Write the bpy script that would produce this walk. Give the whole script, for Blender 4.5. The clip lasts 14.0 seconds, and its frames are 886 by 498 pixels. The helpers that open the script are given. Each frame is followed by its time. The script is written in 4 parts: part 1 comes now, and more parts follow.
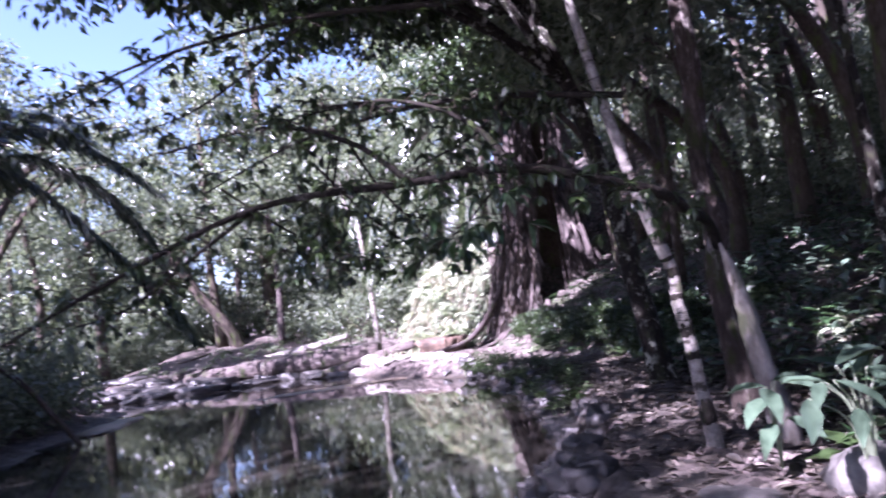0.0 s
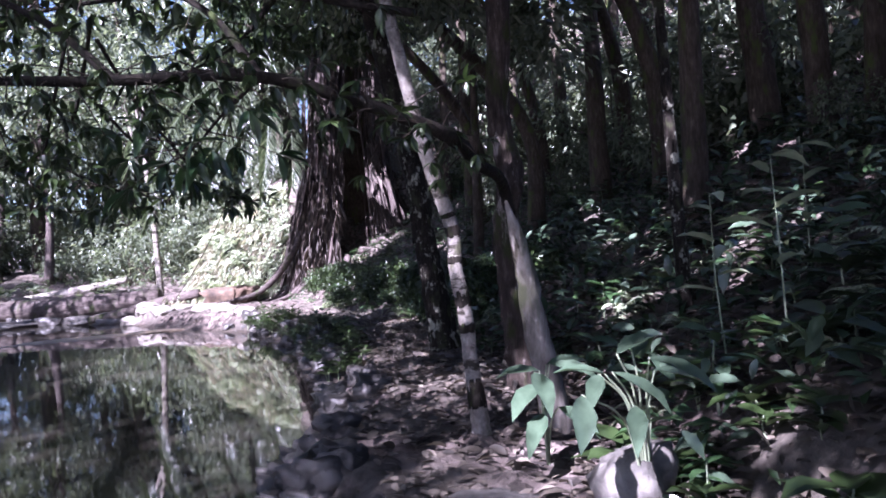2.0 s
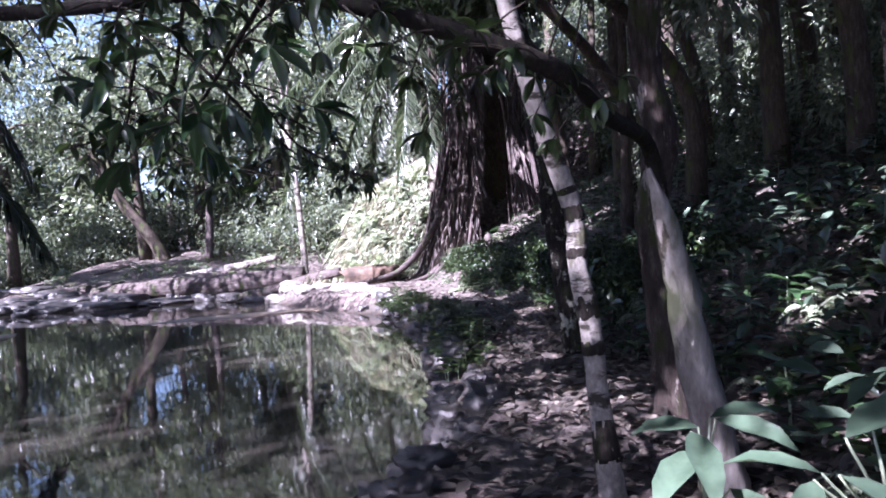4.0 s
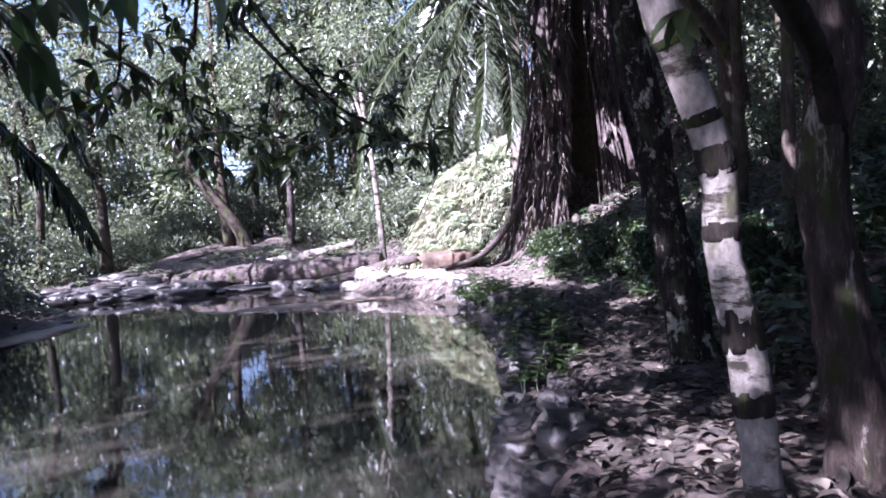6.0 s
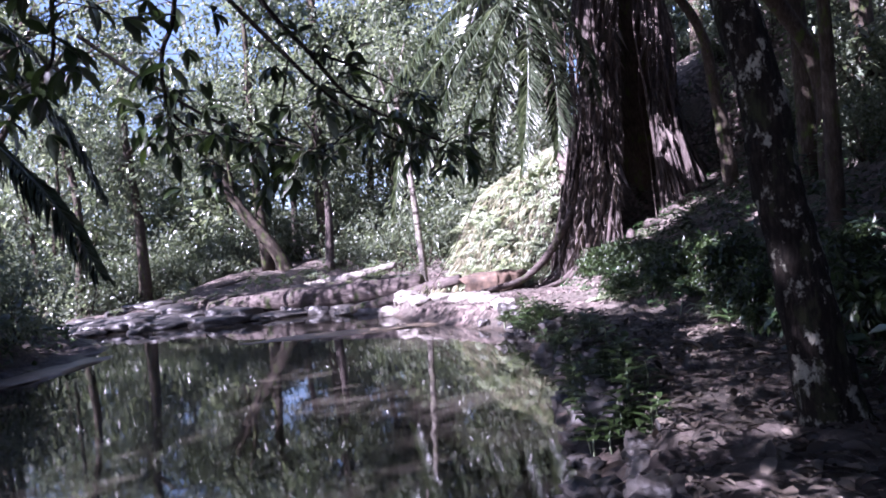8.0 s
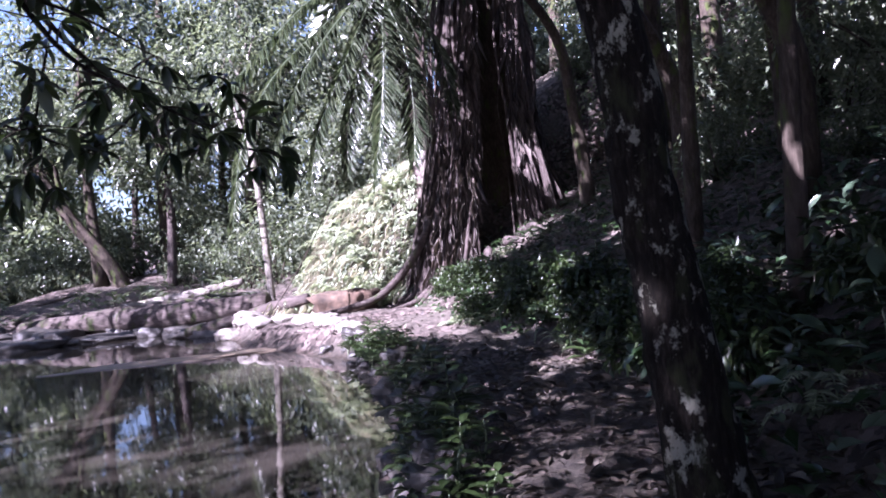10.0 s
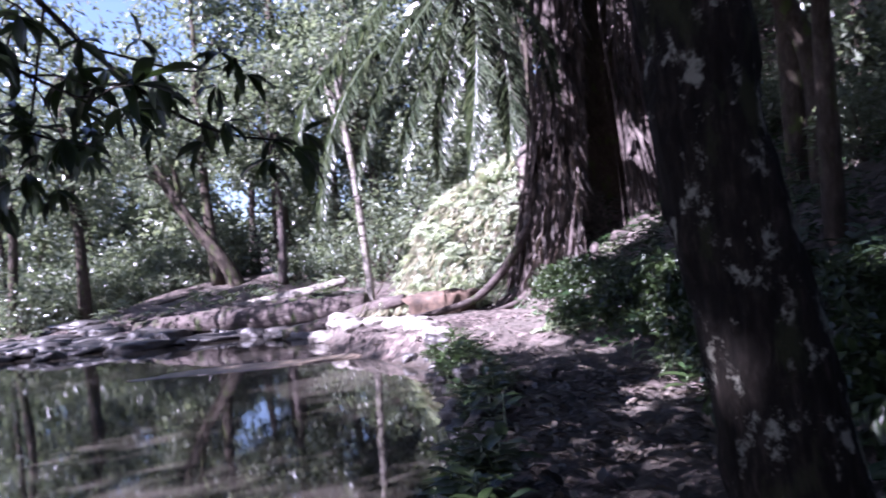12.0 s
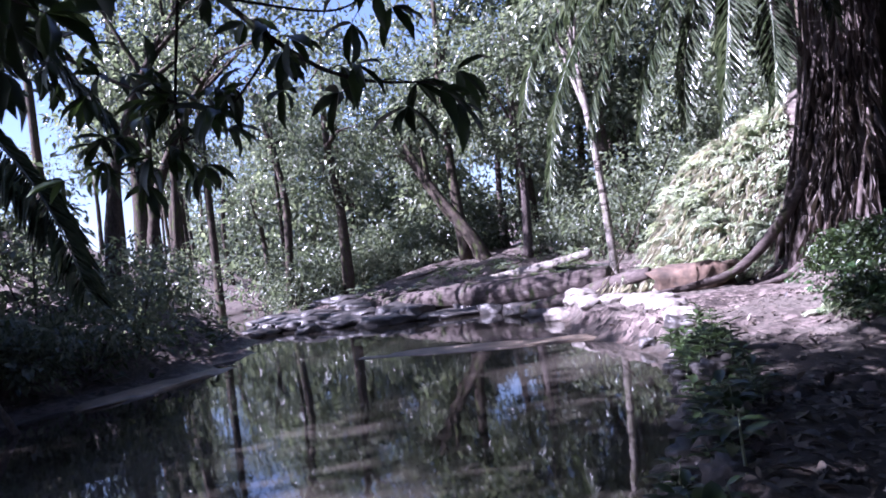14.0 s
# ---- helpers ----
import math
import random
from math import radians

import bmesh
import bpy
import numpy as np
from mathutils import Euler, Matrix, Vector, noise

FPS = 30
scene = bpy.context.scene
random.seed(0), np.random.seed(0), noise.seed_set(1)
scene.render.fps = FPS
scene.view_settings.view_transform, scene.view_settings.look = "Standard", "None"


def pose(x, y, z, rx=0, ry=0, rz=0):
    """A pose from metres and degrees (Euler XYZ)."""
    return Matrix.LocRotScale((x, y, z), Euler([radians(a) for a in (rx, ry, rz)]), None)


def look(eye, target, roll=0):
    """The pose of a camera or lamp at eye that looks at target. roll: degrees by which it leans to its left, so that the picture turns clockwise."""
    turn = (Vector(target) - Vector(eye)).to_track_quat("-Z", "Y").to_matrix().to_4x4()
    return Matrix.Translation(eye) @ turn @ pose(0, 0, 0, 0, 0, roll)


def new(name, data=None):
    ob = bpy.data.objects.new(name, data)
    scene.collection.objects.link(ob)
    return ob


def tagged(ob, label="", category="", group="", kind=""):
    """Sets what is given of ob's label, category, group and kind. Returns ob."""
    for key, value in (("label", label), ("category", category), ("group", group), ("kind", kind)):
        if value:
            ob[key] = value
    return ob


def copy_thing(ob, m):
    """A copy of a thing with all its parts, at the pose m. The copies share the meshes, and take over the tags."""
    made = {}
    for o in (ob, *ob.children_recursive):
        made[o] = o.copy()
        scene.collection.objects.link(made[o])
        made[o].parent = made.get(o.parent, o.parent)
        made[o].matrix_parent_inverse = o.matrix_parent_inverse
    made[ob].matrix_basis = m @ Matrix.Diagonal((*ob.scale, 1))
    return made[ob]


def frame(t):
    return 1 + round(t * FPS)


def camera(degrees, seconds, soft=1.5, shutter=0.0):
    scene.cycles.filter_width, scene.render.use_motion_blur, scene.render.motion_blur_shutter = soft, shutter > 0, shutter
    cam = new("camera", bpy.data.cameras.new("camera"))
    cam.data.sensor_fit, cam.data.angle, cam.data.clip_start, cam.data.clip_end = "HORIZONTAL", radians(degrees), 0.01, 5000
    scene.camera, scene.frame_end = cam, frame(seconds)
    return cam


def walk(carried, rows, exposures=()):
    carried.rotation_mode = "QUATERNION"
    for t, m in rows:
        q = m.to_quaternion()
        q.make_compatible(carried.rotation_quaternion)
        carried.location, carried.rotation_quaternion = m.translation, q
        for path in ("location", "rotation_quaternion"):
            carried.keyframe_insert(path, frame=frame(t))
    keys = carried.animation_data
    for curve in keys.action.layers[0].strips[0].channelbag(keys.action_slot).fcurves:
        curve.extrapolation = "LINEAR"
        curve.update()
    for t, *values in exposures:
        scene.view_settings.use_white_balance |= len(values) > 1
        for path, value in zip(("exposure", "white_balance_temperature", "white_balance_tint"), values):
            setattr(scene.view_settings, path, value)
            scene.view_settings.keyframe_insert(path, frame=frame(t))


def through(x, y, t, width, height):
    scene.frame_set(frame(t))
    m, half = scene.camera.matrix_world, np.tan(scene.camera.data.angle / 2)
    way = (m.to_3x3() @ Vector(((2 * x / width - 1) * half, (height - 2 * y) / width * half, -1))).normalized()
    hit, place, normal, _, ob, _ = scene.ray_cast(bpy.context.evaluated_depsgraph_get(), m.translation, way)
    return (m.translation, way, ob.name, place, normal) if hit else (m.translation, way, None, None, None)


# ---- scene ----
cam = camera(62.05, 14.0, soft=1.8, shutter=0.25)
ROWS = [
    (0, 0.001, 0.000, 1.775, -0.59, 5.15, 7.55),
    (0.5, 0.105, 0.357, 1.727, -11.42, 3.94, 5.59),
    (1, 0.197, 0.593, 1.752, -15.15, 2.03, 4.24),
    (1.5, 0.373, 0.808, 1.770, -16.31, -0.30, 3.97),
    (2, 0.545, 1.066, 1.735, -15.33, 0.24, 3.63),
    (2.5, 0.687, 1.346, 1.746, -16.61, -0.72, 2.90),
    (3, 0.847, 1.654, 1.797, -9.83, -0.40, 3.11),
    (5.5, 1.318, 3.622, 1.768, 0.38, -1.50, 4.03),
    (6, 1.354, 4.002, 1.742, 3.32, -1.62, 4.32),
    (6.5, 1.369, 4.383, 1.748, 1.42, -2.74, 4.31),
    (7, 1.342, 4.754, 1.751, 7.81, -2.32, 4.26),
    (7.5, 1.275, 5.142, 1.736, 11.23, -0.58, 4.72),
    (8, 1.281, 5.515, 1.740, 6.75, 0.21, 5.55),
    (8.5, 1.349, 5.874, 1.772, 6.72, 2.00, 5.88),
    (9, 1.434, 6.243, 1.731, 0.67, 1.54, 5.45),
    (11.5, 2.149, 7.990, 1.845, -4.72, -0.86, 4.83),
    (12, 2.307, 8.334, 1.821, 6.10, 0.80, 5.65),
    (12.5, 2.409, 8.739, 1.782, 11.39, 1.43, 5.54),
    (13, 2.466, 9.122, 1.775, 15.12, 1.74, 6.57),
    (13.5, 2.496, 9.491, 1.772, 23.23, 0.94, 6.62),
    (14, 2.492, 9.869, 1.774, 26.20, 0.85, 7.05),
]
walk(cam, [(t, pose(x, y, z, 90 + pitch, roll, yaw)) for t, x, y, z, yaw, pitch, roll in ROWS],
     exposures=[(0.0, 3.45, 5360, 46), (1.0, 3.26, 5350, 39), (5.0, 3.28, 5330, 37), (9.2, 3.0, 5420, 41), (11.3, 3.12, 5370, 41), (12.2, 3.06, 5330, 40), (14.0, 2.82, 5230, 40)])

# ---- light: high sun from the left, sky above the gap over the pool ----
SUN_DIR = Vector((-0.55, -0.45, 0.70)).normalized()
SUN_EL = math.degrees(math.asin(SUN_DIR.z))
world = bpy.data.worlds.new("world")
scene.world = world
world.use_nodes = True
wn = world.node_tree
sky = wn.nodes.new("ShaderNodeTexSky")
sky.sky_type, sky.sun_disc = "NISHITA", False
sky.sun_elevation = radians(SUN_EL)
sky.sun_rotation = math.atan2(SUN_DIR.x, SUN_DIR.y)
wn.nodes["Background"].inputs["Strength"].default_value = 0.037
wn.links.new(sky.outputs["Color"], wn.nodes["Background"].inputs["Color"])
sun = new("sun", bpy.data.lights.new("sun", "SUN"))
sun.data.energy, sun.data.angle, sun.data.color = 5.0, radians(0.6), (1.0, 0.95, 0.9)
sun.matrix_world = look(SUN_DIR * 60, (0, 0, 0))


# Gaps cut into the added canopy: leaves are left out so the sun reaches a chosen spot on the ground, a trunk or the far
# bank (x, y, z, radius).
GAPS = [(2.54, 10.6, 0.44, 0.30), (2.35, 8.2, 0.44, 0.34), (3.0, 7.4, 0.5, 0.14), (2.5, 14.3, 0.44, 0.13), (2.63, 19.5, 0.44, 0.25),
        (1.85, 5.1, 0.44, 0.18), (2.42, 4.40, 0.72, 0.16), (2.36, 5.7, 1.55, 0.13), (2.03, 6.1, 1.75, 0.13), (1.92, 6.1, 2.45, 0.16), (2.78, 10.2, 1.62, 0.12), (2.86, 10.2, 1.05, 0.12),
        (4.41, 8.13, 0.98, 0.30), (4.80, 7.90, 1.18, 0.20), (4.45, 8.09, 0.99, 0.30), (5.15, 7.91, 1.36, 0.20), (5.49, 13.22, 1.39, 0.28), (5.12, 13.37, 1.21, 0.20), (4.55, 8.47, 1.04, 0.20), (5.4, 7.6, 1.7, 0.35), (0.2, 28.4, 1.8, 2.5), (3.0, 27.2, 3.8, 0.9), (5.7, 27.3, 4.2, 0.6), (-2.1, 25.2, 4.8, 1.3), (-0.6, 25.2, 0.4, 1.0), (-9.0, 19.6, 0.1, 0.8)]


fleck = random.Random(4)
KEPT = len(GAPS)
GAPS += [(3.0 + 7 * u, 4.0 + 18 * fleck.random(), 0.5 + 3.5 * u, fleck.choice((0.08, 0.12, 0.18, 0.28))) for u in [fleck.random() for _ in range(130)]]
GAPS = [g for k, g in enumerate(GAPS) if k < KEPT or not (2.95 < g[0] < 4.9 and 9.6 < g[1] < 14.5)]
GAPS += [(fleck.uniform(8, 15), fleck.uniform(10, 28), fleck.uniform(3.0, 6.0), fleck.uniform(0.35, 0.8)) for _ in range(26)]
GAPS += [(fleck.uniform(1.9, 3.0), fleck.uniform(5.5, 12), 0.44, fleck.choice((0.05, 0.07, 0.1))) for _ in range(44)]


def in_a_gap(p, rand):
    """Which of the points (world) lie in the way of the sun to one of the gaps' spots."""
    ray = np.array(SUN_DIR)
    hit = np.zeros(len(p), dtype=bool)
    for x, y, z, r in GAPS:
        w = p - np.array((x, y, z))
        along = w @ ray
        hit |= (np.linalg.norm(w - along[:, None] * ray, axis=1) < r * rand) & (along > 0.6)
    return hit


# ---- materials ----
def material(name):
    m = bpy.data.materials.new(name)
    m.use_nodes = True
    return m, m.node_tree.nodes, m.node_tree.links, m.node_tree.nodes["Principled BSDF"]


def noise_node(n, l, scale, detail=6.0, rough=0.6, stretch=None, coords="Object"):
    tc = n.new("ShaderNodeTexCoord")
    tex = n.new("ShaderNodeTexNoise")
    tex.inputs["Scale"].default_value, tex.inputs["Detail"].default_value, tex.inputs["Roughness"].default_value = scale, detail, rough
    if stretch:
        mp = n.new("ShaderNodeMapping")
        mp.inputs["Scale"].default_value = stretch
        l.new(tc.outputs[coords], mp.inputs["Vector"])
        l.new(mp.outputs["Vector"], tex.inputs["Vector"])
    else:
        l.new(tc.outputs[coords], tex.inputs["Vector"])
    return tex


def ramp(n, l, source, stops):
    r = n.new("ShaderNodeValToRGB")
    e = r.color_ramp.elements
    while len(e) < len(stops):
        e.new(0.5)
    for k, (p, c) in enumerate(stops):
        e[k].position, e[k].color = p, (*c, 1)
    l.new(source, r.inputs["Fac"])
    return r


def mixed(n, l, fac, a, b, kind="MIX"):
    mx = n.new("ShaderNodeMix")
    mx.data_type, mx.blend_type = "RGBA", kind
    if isinstance(fac, float):
        mx.inputs[0].default_value = fac
    else:
        l.new(fac, mx.inputs[0])
    for slot, v in ((6, a), (7, b)):
        if isinstance(v, tuple):
            mx.inputs[slot].default_value = (*v, 1)
        else:
            l.new(v, mx.inputs[slot])
    return mx.outputs[2]


def bumped(n, l, bsdf, source, strength, distance):
    b = n.new("ShaderNodeBump")
    b.inputs["Strength"].default_value, b.inputs["Distance"].default_value = strength, distance
    l.new(source, b.inputs["Height"])
    l.new(b.outputs["Normal"], bsdf.inputs["Normal"])
    return b


def leaf_material(name, dark, mid, light, gloss=0.38, through=0.35):
    """Thin leaves: each leaf takes its own green, the blade lets some light through."""
    m, n, l, b = material(name)
    geo = n.new("ShaderNodeNewGeometry")
    col = ramp(n, l, geo.outputs["Random Per Island"], [(0.0, dark), (0.55, mid), (1.0, light)])
    nz = noise_node(n, l, 9.0)
    tone = ramp(n, l, nz.outputs["Fac"], [(0.3, (0.6, 0.62, 0.55)), (0.7, (1.15, 1.1, 1.0))])
    c = mixed(n, l, 1.0, col.outputs["Color"], tone.outputs["Color"], "MULTIPLY")
    l.new(c, b.inputs["Base Color"])
    b.inputs["Roughness"].default_value = gloss
    b.inputs["Specular IOR Level"].default_value = 0.5
    tr = n.new("ShaderNodeBsdfTranslucent")
    warm = mixed(n, l, 1.0, c, (1.1, 1.15, 0.8), "MULTIPLY")
    l.new(warm, tr.inputs["Color"])
    mx = n.new("ShaderNodeMixShader")
    mx.inputs["Fac"].default_value = through
    l.new(b.outputs[0], mx.inputs[1])
    l.new(tr.outputs[0], mx.inputs[2])
    l.new(mx.outputs[0], n["Material Output"].inputs["Surface"])
    return m


def bark_material(name, dark, mid, light, patch=None, scale=5.0, amount=0.55, moss=None, relief=0.02, stretch=(1, 1, 0.22), crust=(1, 1, 0.7)):
    """Bark: streaked along the trunk, with patches (pale crusts of lichen, or dark shadow bands on pale bark) and green
    moss where given.
    """
    m, n, l, b = material(name)
    grain = noise_node(n, l, scale * 5, 8, 0.7, stretch)
    broad = noise_node(n, l, scale * 0.5, 4, 0.6)
    c = ramp(n, l, grain.outputs["Fac"], [(0.28, dark), (0.52, mid), (0.75, light)]).outputs["Color"]
    tone = ramp(n, l, broad.outputs["Fac"], [(0.3, (0.55, 0.55, 0.55)), (0.7, (1.2, 1.18, 1.15))])
    c = mixed(n, l, 1.0, c, tone.outputs["Color"], "MULTIPLY")
    if patch:
        spots = noise_node(n, l, scale, 10, 0.72, crust)
        mask = ramp(n, l, spots.outputs["Fac"], [(amount, (0, 0, 0)), (amount + 0.05, (1, 1, 1))])
        c = mixed(n, l, mask.outputs["Color"], c, patch)
    if moss:
        spots = noise_node(n, l, scale * 0.8, 6, 0.6, (1.3, 1.3, 0.5))
        mask = ramp(n, l, spots.outputs["Fac"], [(0.55, (0, 0, 0)), (0.64, (1, 1, 1))])
        c = mixed(n, l, mask.outputs["Color"], c, moss)
    l.new(c, b.inputs["Base Color"])
    b.inputs["Roughness"].default_value = 0.85
    b.inputs["Specular IOR Level"].default_value = 0.12
    bumped(n, l, b, grain.outputs["Fac"], 1.0, relief)
    return m


def ground_material():
    m, n, l, b = material("forest_floor")
    big = noise_node(n, l, 0.55, 5, 0.6)
    fine = noise_node(n, l, 14.0, 8, 0.7)
    tc = n.new("ShaderNodeTexCoord")
    cells = n.new("ShaderNodeTexVoronoi")
    cells.inputs["Scale"].default_value = 11.0
    warp = mixed(n, l, 0.12, tc.outputs["Object"], fine.outputs["Color"])
    l.new(warp, cells.inputs["Vector"])
    soil = ramp(n, l, fine.outputs["Fac"], [(0.3, (0.036, 0.031, 0.027)), (0.55, (0.096, 0.082, 0.067)), (0.75, (0.172, 0.150, 0.126))])
    litter = ramp(n, l, cells.outputs["Color"], [(0.15, (0.016, 0.012, 0.010)), (0.5, (0.055, 0.042, 0.035)), (0.85, (0.17, 0.135, 0.118))])
    mask = ramp(n, l, big.outputs["Fac"], [(0.42, (0, 0, 0)), (0.56, (1, 1, 1))])
    c = mixed(n, l, mask.outputs["Color"], soil.outputs["Color"], litter.outputs["Color"])
    sep = n.new("ShaderNodeSeparateXYZ")
    l.new(tc.outputs["Object"], sep.inputs[0])
    # Darkens low ground: wet soil at the water, plus painted shade up the bank.
    wet = ramp(n, l, sep.outputs["Z"], [(0.0, (0.40, 0.38, 0.36)), (0.34, (1, 1, 1))])
    c = mixed(n, l, 1.0, c, wet.outputs["Color"], "MULTIPLY")
    l.new(c, b.inputs["Base Color"])
    gloss = ramp(n, l, sep.outputs["Z"], [(0.0, (0.35,) * 3), (0.2, (0.85,) * 3)])
    l.new(gloss.outputs["Color"], b.inputs["Roughness"])
    b.inputs["Specular IOR Level"].default_value = 0.25
    bumped(n, l, b, fine.outputs["Fac"], 0.9, 0.05)
    return m


def water_material():
    """Murky pool: brown silt seen through the surface, mirror gloss by Fresnel, faint ripples."""
    m, n, l, b = material("pool_water")
    silt = n.new("ShaderNodeBsdfDiffuse")
    cloud = noise_node(n, l, 0.35, 4, 0.55, (1, 0.5, 1))
    c = ramp(n, l, cloud.outputs["Fac"], [(0.35, (0.014, 0.0125, 0.010)), (0.50, (0.055, 0.049, 0.040)), (0.75, (0.13, 0.116, 0.098))])
    l.new(c.outputs["Color"], silt.inputs["Color"])
    see = n.new("ShaderNodeBsdfTransparent")
    see.inputs["Color"].default_value = (0.42, 0.35, 0.26, 1)
    body = n.new("ShaderNodeMixShader")
    body.inputs["Fac"].default_value = 0.5
    l.new(silt.outputs[0], body.inputs[1])
    l.new(see.outputs[0], body.inputs[2])
    gl = n.new("ShaderNodeBsdfGlossy")
    gl.inputs["Roughness"].default_value = 0.03
    rip = noise_node(n, l, 2.2, 3, 0.5, (1, 0.45, 1))
    bp = n.new("ShaderNodeBump")
    bp.inputs["Strength"].default_value, bp.inputs["Distance"].default_value = 0.05, 0.05
    l.new(rip.outputs["Fac"], bp.inputs["Height"])
    fr = n.new("ShaderNodeFresnel")
    fr.inputs["IOR"].default_value = 2.0
    l.new(bp.outputs["Normal"], gl.inputs["Normal"])
    l.new(bp.outputs["Normal"], fr.inputs["Normal"])
    mx = n.new("ShaderNodeMixShader")
    l.new(fr.outputs[0], mx.inputs["Fac"])
    l.new(body.outputs[0], mx.inputs[1])
    l.new(gl.outputs[0], mx.inputs[2])
    l.new(mx.outputs[0], n["Material Output"].inputs["Surface"])
    return m


def stone_material(name, dark, light, rough=0.7, scale=6.0):
    m, n, l, b = material(name)
    a = noise_node(n, l, scale, 8, 0.65)
    s = noise_node(n, l, scale * 0.25, 4, 0.6)
    c = ramp(n, l, a.outputs["Fac"], [(0.3, dark), (0.7, light)]).outputs["Color"]
    t = ramp(n, l, s.outputs["Fac"], [(0.35, (0.55, 0.53, 0.5)), (0.65, (1.2, 1.15, 1.1))])
    l.new(mixed(n, l, 1.0, c, t.outputs["Color"], "MULTIPLY"), b.inputs["Base Color"])
    b.inputs["Roughness"].default_value = rough
    bumped(n, l, b, a.outputs["Fac"], 0.8, 0.04)
    return m


M_GROUND, M_WATER = ground_material(), water_material()
# Leaf greens carry the light: raised for the sunlit forest, lowered for shaded leaves.
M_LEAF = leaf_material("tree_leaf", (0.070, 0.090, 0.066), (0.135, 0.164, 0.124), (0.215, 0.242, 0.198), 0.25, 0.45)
M_LEAF_SHADE = leaf_material("shaded_leaf", (0.014, 0.026, 0.010), (0.028, 0.048, 0.017), (0.055, 0.085, 0.028), 0.38, 0.25)
# Raised well above leaf green so the fern bank looks blown out by sun.
M_FERN = leaf_material("sunlit_fern_leaf", (0.16, 0.205, 0.135), (0.29, 0.34, 0.25), (0.45, 0.485, 0.40), 0.35, 0.35)
# Straw made this pale to put the bank's sunlight into its colour.
M_STRAW = leaf_material("sunlit_straw", (0.26, 0.24, 0.22), (0.42, 0.40, 0.37), (0.62, 0.60, 0.56), 0.6, 0.15)
M_PALM = leaf_material("palm_leaflet", (0.042, 0.060, 0.038), (0.080, 0.104, 0.070), (0.140, 0.165, 0.122), 0.26, 0.3)
M_BROAD = leaf_material("broad_leaf", (0.018, 0.042, 0.018), (0.032, 0.066, 0.028), (0.055, 0.095, 0.042), 0.28, 0.3)
M_BIG = leaf_material("large_leaf", (0.038, 0.066, 0.044), (0.058, 0.090, 0.062), (0.082, 0.118, 0.088), 0.26, 0.25)
M_LITTER = leaf_material("dead_leaf", (0.020, 0.016, 0.013), (0.058, 0.047, 0.038), (0.200, 0.170, 0.148), 0.6, 0.08)
M_STRIP = leaf_material("dry_strip", (0.03, 0.023, 0.021), (0.085, 0.067, 0.064), (0.22, 0.18, 0.172), 0.7, 0.1)
M_BARK = bark_material("brown_bark", (0.018, 0.014, 0.011), (0.055, 0.044, 0.035), (0.120, 0.100, 0.080), moss=(0.05, 0.065, 0.02))
# The dark patches in this pale bark stand for leaf shadow and lichen bands.
M_PALE = bark_material("pale_smooth_bark", (0.10, 0.088, 0.072), (0.22, 0.198, 0.175), (0.36, 0.335, 0.305), (0.028, 0.024, 0.018), 6.0, 0.525, (0.085, 0.084, 0.05), 0.012, (1, 1, 0.6), (0.35, 0.35, 1.0))
M_LICHEN = bark_material("lichened_bark", (0.004, 0.0035, 0.003), (0.016, 0.013, 0.010), (0.055, 0.045, 0.037), (0.25, 0.25, 0.195), 7.5, 0.54, (0.030, 0.033, 0.016), 0.05)
M_SPLIT = bark_material("bare_split_wood", (0.10, 0.088, 0.072), (0.21, 0.188, 0.165), (0.33, 0.305, 0.275), (0.05, 0.044, 0.03), 4.0, 0.58, (0.075, 0.078, 0.045), 0.012, (1, 1, 0.25), (1, 1, 0.3))
M_FLAKY = bark_material("flaking_bark", (0.012, 0.009, 0.007), (0.045, 0.034, 0.028), (0.13, 0.105, 0.088), (0.24, 0.21, 0.185), 5.0, 0.575, (0.03, 0.036, 0.012), 0.05, crust=(1.3, 1.3, 0.35))
M_MOSSY = bark_material("mossy_branch_bark", (0.005, 0.004, 0.003), (0.016, 0.013, 0.010), (0.040, 0.034, 0.026), (0.15, 0.145, 0.12), 9.0, 0.63, (0.022, 0.030, 0.008), 0.015)
M_ROOT = bark_material("root_bark", (0.022, 0.017, 0.015), (0.072, 0.058, 0.053), (0.19, 0.16, 0.15), scale=4.0, relief=0.02)
M_LOG = bark_material("log_bark", (0.022, 0.017, 0.015), (0.072, 0.058, 0.053), (0.13, 0.11, 0.10), (0.11, 0.10, 0.09), 3.0, 0.6, (0.035, 0.042, 0.018), 0.03, (0.18, 0.6, 0.8), (0.4, 1, 1))
M_TWIG = bark_material("twig_bark", (0.020, 0.016, 0.012), (0.05, 0.04, 0.03), (0.10, 0.085, 0.07), scale=9, relief=0.004)
M_ROCK = stone_material("wet_rock", (0.014, 0.013, 0.012), (0.066, 0.061, 0.056), 0.5)
M_STONE = stone_material("pale_limestone", (0.10, 0.09, 0.08), (0.27, 0.25, 0.225), 0.75)
M_GREY = stone_material("grey_boulder", (0.06, 0.055, 0.05), (0.19, 0.18, 0.165), 0.8, 7.0)
M_SAND = stone_material("silt_sand", (0.11, 0.086, 0.062), (0.22, 0.178, 0.132), 0.5, 3.0)
M_CLAY = stone_material("orange_clay", (0.05, 0.034, 0.024), (0.125, 0.084, 0.058), 0.85, 5.0)


# ---- geometry kit ----
rng = np.random.default_rng(7)


